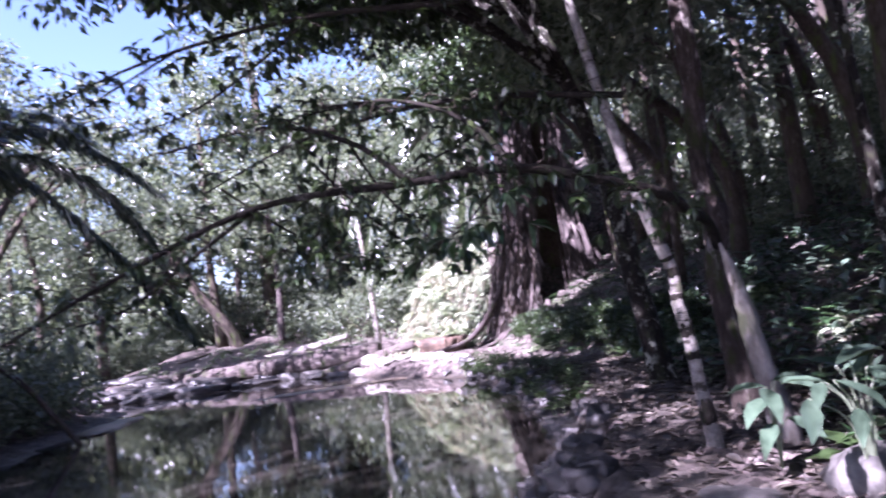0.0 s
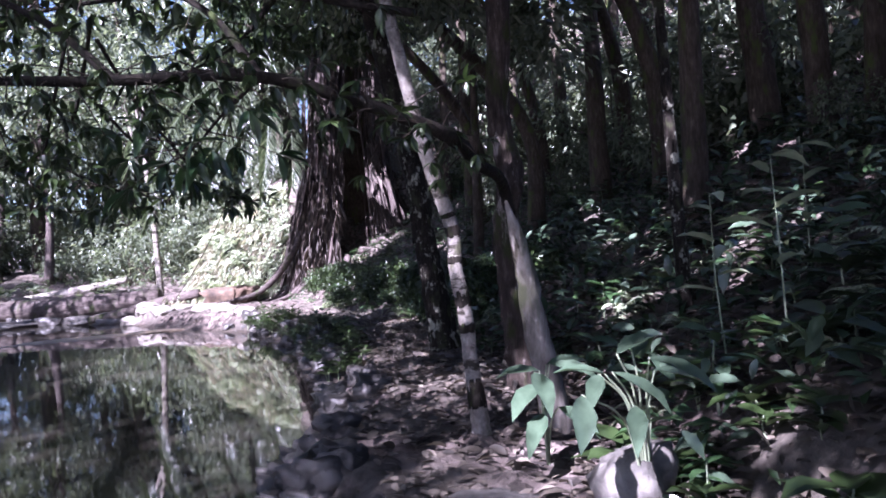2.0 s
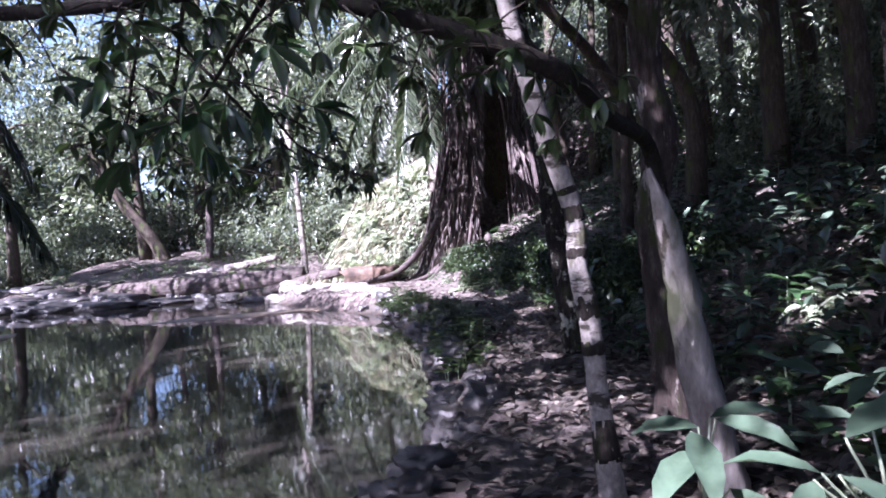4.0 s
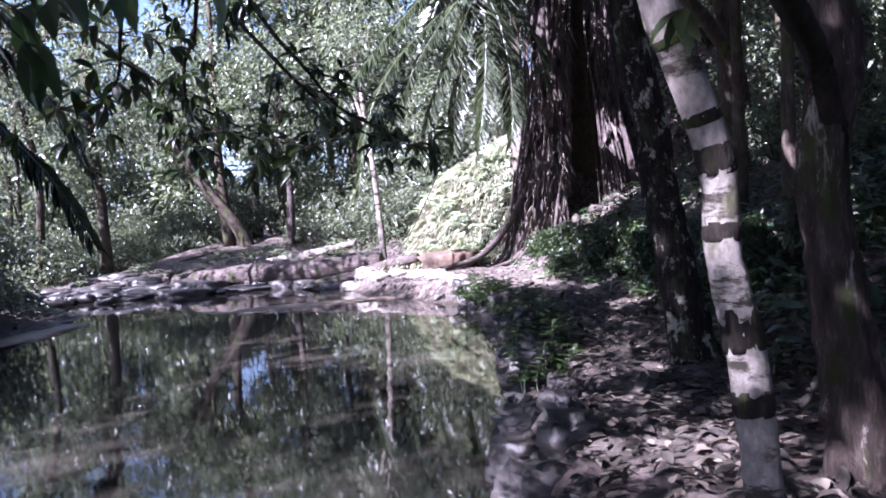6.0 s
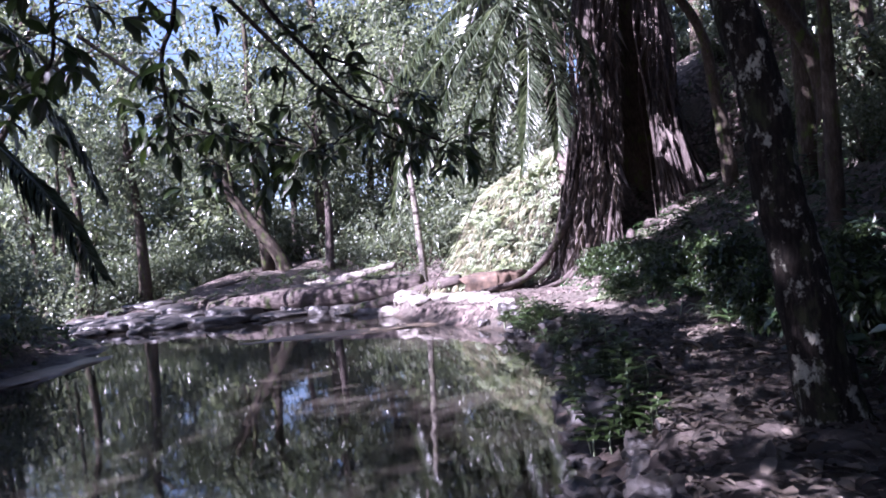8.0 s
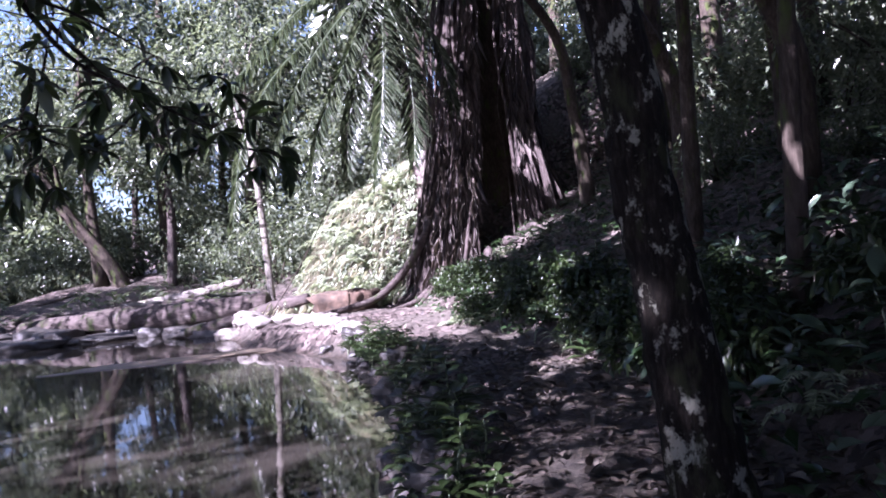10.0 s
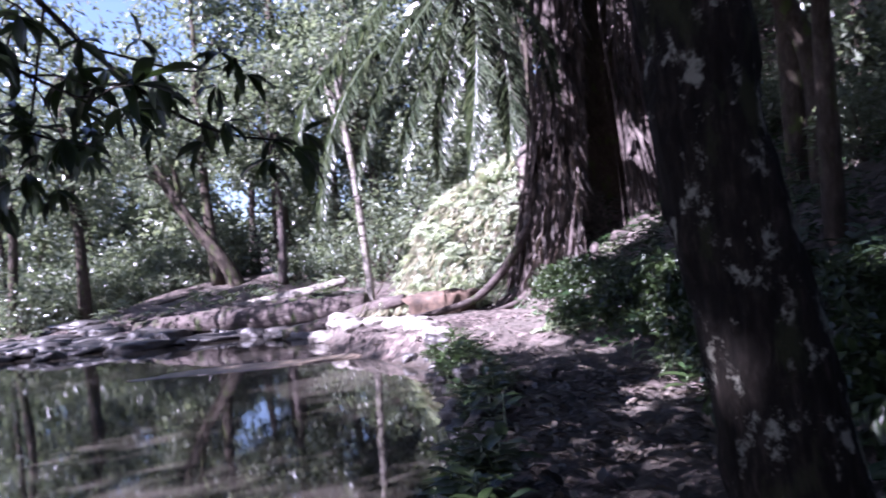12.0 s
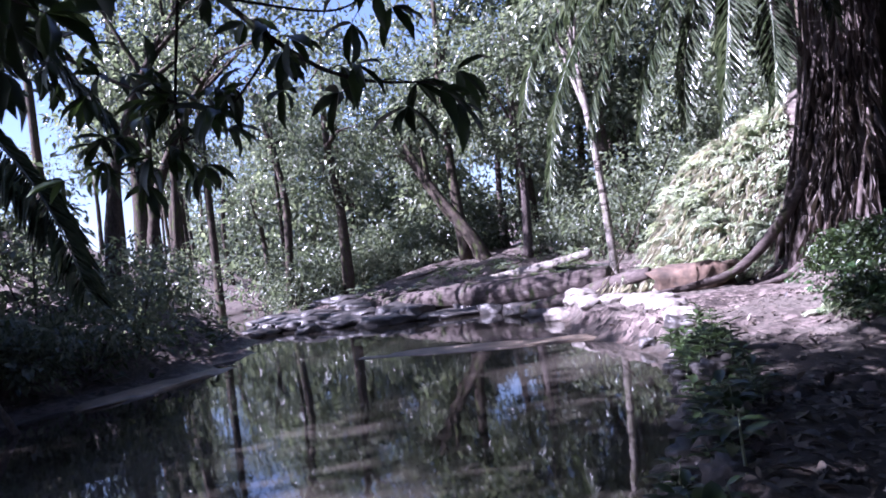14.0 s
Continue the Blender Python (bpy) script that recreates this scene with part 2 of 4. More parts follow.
def mesh_from(name, verts, faces, mat, smooth=True):
    """faces: an integer array, all triangles or all quads, or a list of such arrays."""
    me = bpy.data.meshes.new(name)
    verts = np.asarray(verts, dtype=np.float32)
    groups = faces if isinstance(faces, list) else [faces]
    groups = [np.asarray(g, dtype=np.int32) for g in groups if len(g)]
    loops = np.concatenate([g.ravel() for g in groups])
    sizes = np.concatenate([np.full(len(g), g.shape[1], dtype=np.int32) for g in groups])
    me.vertices.add(len(verts))
    me.vertices.foreach_set("co", verts.ravel())
    me.loops.add(len(loops))
    me.loops.foreach_set("vertex_index", loops)
    me.polygons.add(len(sizes))
    me.polygons.foreach_set("loop_start", np.concatenate([[0], np.cumsum(sizes)[:-1]]).astype(np.int32))
    if smooth:
        me.polygons.foreach_set("use_smooth", np.ones(len(sizes), dtype=bool))
    me.materials.append(mat)
    me.update(calc_edges=True)
    return me


def piece(name, mesh, parent=None, label=""):
    ob = new(name, mesh)
    if parent is not None:
        ob.parent = parent
    return tagged(ob, label)


def thing(name, label, category, group="", at=(0, 0, 0), kind=""):
    ob = new(name)
    ob.empty_display_size = 0.2
    ob.location = at
    return tagged(ob, label, category, group, kind)


def unit(v):
    return v / np.maximum(np.linalg.norm(v, axis=-1, keepdims=True), 1e-9)


def smooth_line(points, n):
    """A Catmull-Rom line of n points through the given ones."""
    p = np.asarray(points, dtype=float)
    if len(p) < 3:
        return p[0] + np.linspace(0, 1, n)[:, None] * (p[-1] - p[0])
    q = np.vstack([2 * p[0] - p[1], p, 2 * p[-1] - p[-2]])
    u = np.linspace(0, len(p) - 1 - 1e-6, n)
    i = u.astype(int)
    f = (u - i)[:, None]
    a, b, c, d = q[i], q[i + 1], q[i + 2], q[i + 3]
    return 0.5 * (2 * b + (c - a) * f + (2 * a - 5 * b + 4 * c - d) * f ** 2 + (3 * b - a - 3 * c + d) * f ** 3)


def tube_data(points, radii, seg=10, rough=0.0, steps=None, lobes=0.0):
    """A tapered, uneven tube along a line: vertices and quads, closed at both ends by a small ring."""
    pts = smooth_line(points, steps or max(4, 4 * len(points)))
    n = len(pts)
    rad = np.interp(np.linspace(0, 1, n), np.linspace(0, 1, len(radii)), radii)
    tan = unit(np.gradient(pts, axis=0))
    ref = np.array([0.0, 1.0, 0.0]) if abs(tan[0][1]) < 0.8 else np.array([1.0, 0.0, 0.0])
    a = unit(np.cross(tan, ref))
    b = np.cross(tan, a)
    ang = np.linspace(0, 2 * np.pi, seg, endpoint=False)
    wob = 1 + rough * rng.normal(size=(n, seg)) * 0.6 + rough * np.sin(ang * 3 + 1.3)[None] + lobes * np.sin(ang * 5 + 0.4)[None]
    r = rad[:, None] * wob
    ring = pts[:, None] + a[:, None] * (np.cos(ang)[None, :, None] * r[..., None]) + b[:, None] * (np.sin(ang)[None, :, None] * r[..., None])
    v = np.vstack([ring.reshape(-1, 3), pts[:1], pts[-1:]])
    k = np.arange(n - 1)[:, None] * seg + np.arange(seg)[None]
    k2 = np.arange(n - 1)[:, None] * seg + (np.arange(seg)[None] + 1) % seg
    quads = np.stack([k, k2, k2 + seg, k + seg], -1).reshape(-1, 4)
    s = np.arange(seg)
    t0 = np.stack([np.full(seg, n * seg), (s + 1) % seg, s], -1)
    t1 = np.stack([np.full(seg, n * seg + 1), (n - 1) * seg + s, (n - 1) * seg + (s + 1) % seg], -1)
    return v, quads, np.vstack([t0, t1])


def tube(name, points, radii, mat, seg=10, rough=0.0, steps=None, lobes=0.0):
    v, q, t = tube_data(points, radii, seg, rough, steps, lobes)
    return mesh_from(name, v, [q, t], mat)


def tubes(name, lines, mat, seg=6, rough=0.05):
    """Several tubes in one mesh: lines of (points, radii)."""
    vs, qs, ts, at = [], [], [], 0
    for pts, rad in lines:
        v, q, t = tube_data(pts, rad, seg, rough)
        vs.append(v), qs.append(q + at), ts.append(t + at)
        at += len(v)
    return mesh_from(name, np.vstack(vs), [np.vstack(qs), np.vstack(ts)], mat)


SIMPLE = (np.array([[0, 0, 0], [0.5, 0.42, 0.10], [-0.5, 0.42, 0.10], [0, 1, -0.12]], dtype=float), np.array([[0, 1, 3], [0, 3, 2]]))
FULL = (np.array([[0, 0, 0], [0.30, 0.16, 0.05], [0.5, 0.42, 0.07], [0.36, 0.72, 0.03], [0, 1.0, -0.16], [-0.36, 0.72, 0.03], [-0.5, 0.42, 0.07], [-0.30, 0.16, 0.05],
                  [0, 0.16, 0.0], [0, 0.42, 0.0], [0, 0.72, -0.05]], dtype=float),
        np.array([[0, 1, 8], [0, 8, 7], [1, 2, 9], [1, 9, 8], [8, 9, 6], [8, 6, 7], [2, 3, 10], [2, 10, 9], [9, 10, 5], [9, 5, 6], [3, 4, 10], [10, 4, 5]]))


def leaf_data(pos, way, up, length, width, shape=SIMPLE):
    """Many leaves: at pos, pointing along way, their upper face towards up."""
    base, tris = shape
    pos, way = np.asarray(pos, float), unit(np.asarray(way, float))
    side = unit(np.cross(way, up))
    nor = np.cross(side, way)
    length = np.broadcast_to(length, len(pos))[:, None, None]
    width = np.broadcast_to(width, len(pos))[:, None, None]
    v = pos[:, None] + side[:, None] * base[None, :, :1] * width + way[:, None] * base[None, :, 1:2] * length + nor[:, None] * base[None, :, 2:] * length
    f = tris[None] + (np.arange(len(pos)) * len(base))[:, None, None]
    return v.reshape(-1, 3), f.reshape(-1, 3)


def join_data(parts):
    vs, fs, at = [], [], 0
    for v, f in parts:
        vs.append(v), fs.append(f + at)
        at += len(v)
    return np.vstack(vs), np.vstack(fs)


def random_dirs(n, flat=1.0):
    d = rng.normal(size=(n, 3))
    d[:, 2] *= flat
    return unit(d)


def clump_leaves(centers, spread, per, length, aspect=0.42, droop=0.45, shape=SIMPLE, squash=0.7, origin=None):
    """Leaves round clump centres, thickest at the outside of each clump, drooping a little."""
    c = np.repeat(np.asarray(centers, float), per, axis=0)
    n = len(c)
    d = random_dirs(n)
    s = np.repeat(np.broadcast_to(spread, len(centers)), per)
    off = d * (s * rng.uniform(0.25, 1.0, n) ** 0.6)[:, None]
    off[:, 2] *= squash
    way = unit(d + random_dirs(n) * 0.8 + np.array([0, 0, -droop]))
    up = unit(np.array([0, 0, 0.55]) + d * 0.6 + random_dirs(n) * 0.6)
    ln = length * rng.uniform(0.6, 1.3, n)
    pos = c + off
    if origin is not None:
        ok = ~in_a_gap(pos + origin, rng.uniform(0.8, 1.35, n))
        pos, way, up, ln = pos[ok], way[ok], up[ok], ln[ok]
    return leaf_data(pos, way, up, ln, ln * aspect, shape)


# ---- the lie of the land ----
SHORE_Y = [-60, -10, 0, 3, 5, 7, 8.4, 10.4, 13.3, 16, 17.5, 20.3, 21.5, 23.4, 25.3, 27, 29, 40, 200]
SHORE_X = [-8, -3, -1.0, 0.1, 0.5, 0.75, 1.3, 1.55, 1.5, 1.5, 1.25, 0.7, 0.1, -1.4, -2.4, -3.0, -3.3, -5, -5]
FOOT_Y = [-60, -10, 0, 3, 5, 7, 10, 13, 16, 19, 22, 26, 28, 30, 34, 40, 200]
FOOT_X = [-1, 0.0, 1.1, 2.3, 2.5, 3.3, 3.35, 3.6, 3.5, 3.0, 2.4, 2.0, 1.6, -0.2, -2.0, -3.0, -3.0]
LEFT_Y = [-60, 0, 10, 15, 18, 21, 24, 26.6, 30, 34, 45, 200]
LEFT_X = [-15, -9.5, -8.6, -8.7, -9.2, -9.3, -10.2, -12.2, -15, -22, -30, -90]
FAR_X = [-200, -40, -22, -15, -9.5, -7.5, -4.5, -3, 60]
FAR_Y = [190, 70, 40, 30.6, 30.2, 31.0, 30.4, 29.4, 29.4]


def sstep(a, b, x):
    u = np.clip((x - a) / (b - a), 0, 1)
    return u * u * (3 - 2 * u)


def height(x, y):
    """Ground height over the pool's surface, for numbers or arrays."""
    x, y = np.asarray(x, float), np.asarray(y, float)
    wob = 0.12 * np.sin(y * 2.1 + 0.6) + 0.07 * np.sin(y * 5.3 + x) + 0.04 * np.sin(y * 11.0)
    dr = x - np.interp(y, SHORE_Y, SHORE_X) + wob
    dl = np.interp(y, LEFT_Y, LEFT_X) - x + wob * 1.5
    df = y - np.interp(x, FAR_X, FAR_Y) + 0.25 * np.sin(x * 1.7) + 0.12 * np.sin(x * 4.1)
    hill = np.clip(x - np.interp(y, FOOT_Y, FOOT_X), 0, None)
    zr = 0.10 * sstep(0, 0.2, dr) + 0.31 * sstep(0.22, 0.56, dr) + 0.52 * np.minimum(hill, 26) * sstep(0, 0.8, hill)
    face = sstep(28.2, 30.6, y) * sstep(-1.6, -0.2, x - 0.15 * np.clip(y - 30, 0, 40)) * 2.6
    zr = np.where(dr > 0, zr + face, 0)
    zl = np.where(dl > 0, 0.10 * sstep(0, 0.5, dl) + 0.55 * np.clip(dl - 0.9, 0, 8), 0)
    zf = np.where(df > 0, 0.16 * sstep(0, 0.5, df) + 0.11 * np.clip(df - 0.6, 0, 14) * sstep(-24, -12, x) + 0.02 * np.clip(df, 0, 60) + 0.12 * np.clip(y - 62, 0, 60), 0)
    d = np.maximum(np.maximum(dr, dl), df)
    land = np.maximum(np.maximum(zr, zl), zf)
    bumps = 0.035 * np.sin(x * 3.1 + y * 1.7) * np.sin(y * 2.3 - x) + 0.02 * np.sin(x * 7.7 - y * 4.1) * np.sin(y * 8.3 + x * 2)
    return np.where(d > 0, land + bumps * sstep(0.1, 0.7, d), -0.55 * sstep(0, 1.6, -d))


def spot(x, y, dz=0.0):
    return (x, y, float(height(x, y)) + dz)


def axis(lo, hi, fine, out):
    inner = np.arange(lo, hi, fine)
    grow = np.geomspace(fine * 2, out, 26)
    return np.concatenate([lo - grow[::-1], inner, hi + grow])


gx, gy = axis(-16, 11, 0.14, 380), axis(-3, 35, 0.14, 380)
GX, GY = np.meshgrid(gx, gy)
GZ = height(GX, GY) + 0.022 * rng.normal(size=GX.shape) * (height(GX, GY) > 0.05)
gi = np.arange(len(gy) - 1)[:, None] * len(gx) + np.arange(len(gx) - 1)[None]
ground = piece("ground", mesh_from("ground", np.stack([GX, GY, GZ], -1).reshape(-1, 3),
               np.stack([gi, gi + 1, gi + 1 + len(gx), gi + len(gx)], -1).reshape(-1, 4), M_GROUND))
tagged(ground, "brown forest floor of damp soil and leaf litter", "ground", kind="structure")
water = piece("water", mesh_from("water", [(-420, -420, 0), (60, -420, 0), (60, 420, 0), (-420, 420, 0)], np.array([[0, 1, 2, 3]]), M_WATER))
tagged(water, "still murky brown pool mirroring the forest", "water", kind="structure")


# ---- trees ----
rng = np.random.default_rng(21)
def tree(name, label, line, radii, bark, crown, leaf=0.2, per=90, clumps=40, spread=0.8, group="", seg=10, rough=0.06, mat=None, limbs=7, category="tree", shape=SIMPLE, lobes=0.0, limb_r=0.35, fork=0.55):
    """A trunk along a line with limbs that reach into a crown: (centre, half-sizes) of an uneven cloud of leaf clumps."""
    base = np.array(line[0], float)
    ob = thing(name, label, category, group, at=tuple(base))
    pts = np.array(line, float) - base
    piece("trunk", tube("trunk", pts, radii, bark, seg, rough, steps=max(14, 6 * len(pts)), lobes=lobes), ob)
    c, half = np.array(crown[0], float) - base, np.array(crown[1], float)
    d = random_dirs(clumps)
    cen = c + d * half * (rng.uniform(0.2, 1.0, clumps) ** 0.5)[:, None]
    cen += rng.normal(size=cen.shape) * 0.3
    ends = cen[rng.permutation(clumps)[:limbs]]
    for k, e in enumerate(ends):
        u = rng.uniform(fork, 0.98)
        s = smooth_line(pts, 50)[int(u * 49)]
        midp = (s + e) / 2 + np.array([0, 0, 0.25]) + rng.normal(size=3) * 0.2
        r = np.interp(u, np.linspace(0, 1, len(radii)), radii)
        piece("limb", tube("limb", [s, midp, e], [r * 0.8, r * limb_r + 0.01, 0.012], bark, 6, 0.06), ob)
    piece("crown", mesh_from("crown", *clump_leaves(cen, spread * rng.uniform(0.6, 1.3, clumps), per, leaf, shape=shape, origin=base), mat or M_LEAF), ob)
    return ob


PALE_LINE = [spot(2.11, 6.02, -0.1), (2.09, 6.02, 0.62), (2.08, 6.1, 0.95), (2.07, 6.14, 1.3), (2.03, 6.16, 1.6), (2.02, 6.16, 1.9), (1.86, 6.12, 2.4), (1.70, 6.1, 3.1), (1.5, 6.1, 4.2), (1.2, 6.0, 5.9)]
PALE_RADII = [0.075, 0.062, 0.052, 0.056, 0.050, 0.052, 0.047, 0.044, 0.038, 0.025]
# The next three crowns are out of view, placed to shade the path.
striped = tree("pale_trunk_tree", "slender tree with smooth pale bark, banded by leaf shadow and lichen, leaning beside the path",
     PALE_LINE,
     PALE_RADII, M_PALE, ((-0.3, 4.3, 7.0), (3.2, 3.4, 1.1)), 0.22, 110, 64, 0.75, mat=M_LEAF_SHADE, rough=0.06, seg=14, lobes=0.03, fork=0.92, limb_r=0.25, limbs=5)
double = tree("flaky_trunk_tree", "old split-trunked tree with flaking dark bark beside the path",
     [spot(3.08, 7.5, -0.1), (3.0, 7.5, 0.9), (2.93, 7.5, 1.5), (2.91, 7.5, 1.9), (3.0, 7.5, 2.4), (2.92, 7.5, 2.95), (2.94, 7.4, 3.8), (2.9, 7.3, 4.8), (2.8, 7.0, 6.0)],
     [0.21, 0.135, 0.105, 0.10, 0.115, 0.10, 0.10, 0.09, 0.06], M_FLAKY, ((0.8, 6.8, 7.6), (3.8, 4.0, 1.4)), 0.23, 150, 110, 0.8, mat=M_LEAF_SHADE, rough=0.10, seg=16, lobes=0.12, fork=0.86, limb_r=0.25)
piece("stem", tube("stem", np.array([spot(2.66, 5.95, -0.1), (2.56, 5.86, 0.8), (2.47, 5.79, 1.15), (2.40, 5.73, 1.5), (2.31, 5.64, 1.8), (2.22, 5.56, 2.04)]) - np.array(double.location), [0.115, 0.086, 0.074, 0.066, 0.046, 0.010], M_SPLIT, 14, 0.12, 26, 0.14), double, "pale split stem, bare of bark")
lichen = tree("lichened_tree", "dark leaning tree with pale lichen blotches at the path's edge",
     [spot(3.12, 10.35, -0.15), (3.05, 10.34, 0.5), (2.96, 10.33, 1.1), (2.89, 10.33, 1.65), (2.82, 10.33, 2.1), (2.79, 10.33, 2.6), (2.4, 10.4, 4.6), (1.8, 10.6, 6.6)],
     [0.27, 0.20, 0.165, 0.15, 0.14, 0.135, 0.12, 0.07], M_LICHEN, ((-1.5, 10.3, 8.6), (4.4, 4.4, 1.4)), 0.23, 165, 165, 0.8, mat=M_LEAF_SHADE, rough=0.05, seg=16, lobes=0.04, fork=0.86, limb_r=0.25)

kept = rng
rng = np.random.default_rng(5)
fine = smooth_line(PALE_LINE, 900)
# Dark collars draw the shadows that ring the trunk, along with some lichen.
for z, tall in [(2.0, 0.04), (1.88, 0.09), (1.67, 0.06), (1.39, 0.13), (1.18, 0.08), (0.72, 0.2), (2.22, 0.03)]:
    at = np.flatnonzero(np.abs(fine[:, 2] - z) < tall / 2)
    r = np.interp(at / 899, np.linspace(0, 1, len(PALE_RADII)), PALE_RADII)
    slant = np.linspace(0, 1, 4)
    piece("shadow_band", tube("shadow_band", fine[at[(slant * (len(at) - 1)).astype(int)]] - np.array(PALE_LINE[0]), [r[0] * 1.0, r[0] * 1.08, r[-1] * 1.08, r[-1] * 1.0], M_MOSSY, 18, 0.05, 8), striped, "dark ring for leaf shadow and lichen on the bark")
rng = kept

# trees added on the slope, mostly out of view, to shade the path and the pool
for base, top, half in [((6.6, 15.5), (-0.7, 14.0, 9.6), (3.6, 3.4, 1.3)), ((6.8, 19.6), (-0.2, 17.4, 10.4), (3.3, 3.0, 1.3)), ((4.2, -1.6), (0.7, 0.2, 7.6), (3.6, 3.4, 1.3)), ((6.4, 24.5), (3.2, 23.4, 9.6), (3.4, 2.4, 1.3)), ((8.2, 9.2), (4.6, 8.2, 9.6), (3.2, 3.2, 1.3)), ((8.6, 15.0), (4.6, 14.2, 9.8), (3.2, 3.2, 1.3)), ((8.6, 3.4), (4.8, 2.6, 9.0), (3.2, 3.2, 1.3)), ((7.6, 12.2), (2.2, 11.6, 10.6), (3.4, 3.6, 1.2)), ((6.9, 5.6), (2.4, 4.4, 10.2), (3.4, 3.4, 1.2)), ((8.0, 18.2), (3.2, 17.6, 10.8), (3.2, 3.4, 1.2))]:
    g = np.array(spot(*base, -0.2))
    t = np.array(top)
    tree("shade_tree", "added leaning tree, mostly out of view, whose crown shades the path", [g, g + (-0.2, 0, 2.6), g * 0.5 + t * 0.5 + (0.8, 0, 1.0), t], [0.2, 0.15, 0.11, 0.05], M_BARK, (t, half), 0.24, 130, 125, 0.85, group="overhanging trees", mat=M_LEAF_SHADE, fork=0.8)

# slender trees on the slope beside the path
HILL = [(4.45, 7.0, 0.05, 7.0), (6.4, 9.6, 0.13, 9.0), (7.6, 14.5, 0.16, 10.0), (5.6, 16.5, 0.09, 7.5), (6.8, 20.5, 0.15, 9.0), (8.8, 11.0, 0.18, 11.0),
        (10.5, 17.0, 0.2, 11.0), (9.6, 24.0, 0.2, 10.0), (11.5, 8.0, 0.2, 11.0), (5.4, 4.4, 0.1, 7.0), (7.4, 5.6, 0.12, 8.0), (4.8, 12.6, 0.07, 6.0),
        (6.0, 1.0, 0.14, 8.5), (3.6, -2.8, 0.15, 8.0), (12.5, 30.0, 0.22, 11.0), (9.2, 2.0, 0.18, 10.0), (13.5, 14.0, 0.2, 12.0), (8.2, 34.0, 0.2, 10.0), (3.2, 34.5, 0.16, 9.0), (0.5, -7.0, 0.2, 9.0), (-3.5, -9.0, 0.2, 9.0),
        # the last eight are added so that their crowns shade the slope
        (8.2, 8.4, 0.12, 8.0), (10.4, 13.0, 0.16, 9.0), (9.0, 19.0, 0.15, 9.0), (7.8, 26.5, 0.15, 9.0), (12.0, 21.5, 0.2, 10.0), (14.5, 9.5, 0.2, 10.0), (15.5, 25.0, 0.2, 10.0), (11.0, 4.0, 0.16, 9.0)]
for k, (x, y, r, h) in enumerate(HILL):
    b = np.array(spot(x, y, -0.15))
    lean = rng.normal(size=2) * 0.05 * h
    tree("slope_tree", "slender grey-brown forest tree on the leaf-covered slope", [b, b + (lean[0] * 0.2, lean[1] * 0.3, h * 0.35), b + (lean[0] * 0.6, lean[1] * 0.6, h * 0.7), b + (lean[0], lean[1], h)],
         [r * 1.4, r, r * 0.8, r * 0.4], M_BARK if k else M_LICHEN, (b + (lean[0] - 0.5, lean[1], h * 0.92), (2.6 + h * 0.1, 2.6 + h * 0.1, h * 0.18)), 0.23, 90, 52, 0.9, group="trees on the slope")

# ---- far forest behind the pool, and the left bank ----
rng = np.random.default_rng(22)
protos = []
for k, (h, w, r) in enumerate([(13, 3.2, 0.2), (16, 3.8, 0.26), (10, 2.8, 0.15), (15, 3.0, 0.2)]):
    t = tree("forest_tree", "tall broadleaf forest tree beyond the pool", [(0, 0, -0.3), (0.2, 0.1, h * 0.3), (-0.1, 0.3, h * 0.6), (0.1, 0, h * 0.95)], [r * 1.5, r, r * 0.8, r * 0.3], M_BARK if k % 2 else M_ROOT,
             ((0, 0, h * 0.68), (w, w, h * 0.36)), 0.32, 82, 78, 1.1, group="trees beyond the pool")
    protos.append(t)
shrubs = []
for k, (w, h) in enumerate([(1.6, 1.5), (2.2, 2.4), (1.2, 1.0)]):
    s = thing("shrub", "leafy green understorey shrub", "shrub", "forest shrubs")
    c = random_dirs(26) * np.array([w, w, h]) * rng.uniform(0.3, 1, 26)[:, None] + np.array([0, 0, h * 0.8])
    c[:, 2] = np.abs(c[:, 2])
    piece("stem", tubes("stem", [([(0, 0, -0.2), e * 0.5 + (0, 0, 0.1), e], [0.04, 0.02, 0.008]) for e in c[:7]], M_TWIG, 5), s)
    piece("crown", mesh_from("crown", *clump_leaves(c, 0.6, 46, 0.22), M_LEAF), s)
    shrubs.append(s)


def scatter(proto, x, y, scale, first):
    m = pose(*spot(x, y), 0, 0, rng.uniform(0, 360)) @ Matrix.Scale(scale, 4)
    if first:
        proto.matrix_basis = m
        return proto
    made = copy_thing(proto, pose(*spot(x, y), 0, 0, rng.uniform(0, 360)))
    made.scale = (scale, scale, scale)
    return made


def slope_places(n, x0, x1, y0, y1):
    out = []
    while len(out) < n:
        x, y = rng.uniform(x0, x1), rng.uniform(y0, y1)
        if x > np.interp(y, FOOT_Y, FOOT_X) + 0.1:
            out.append((x, y))
    return out


used = set()


def put(kind, k, x, y, scale):
    scatter(kind[k], x, y, scale, (id(kind), k) not in used)
    used.add((id(kind), k))


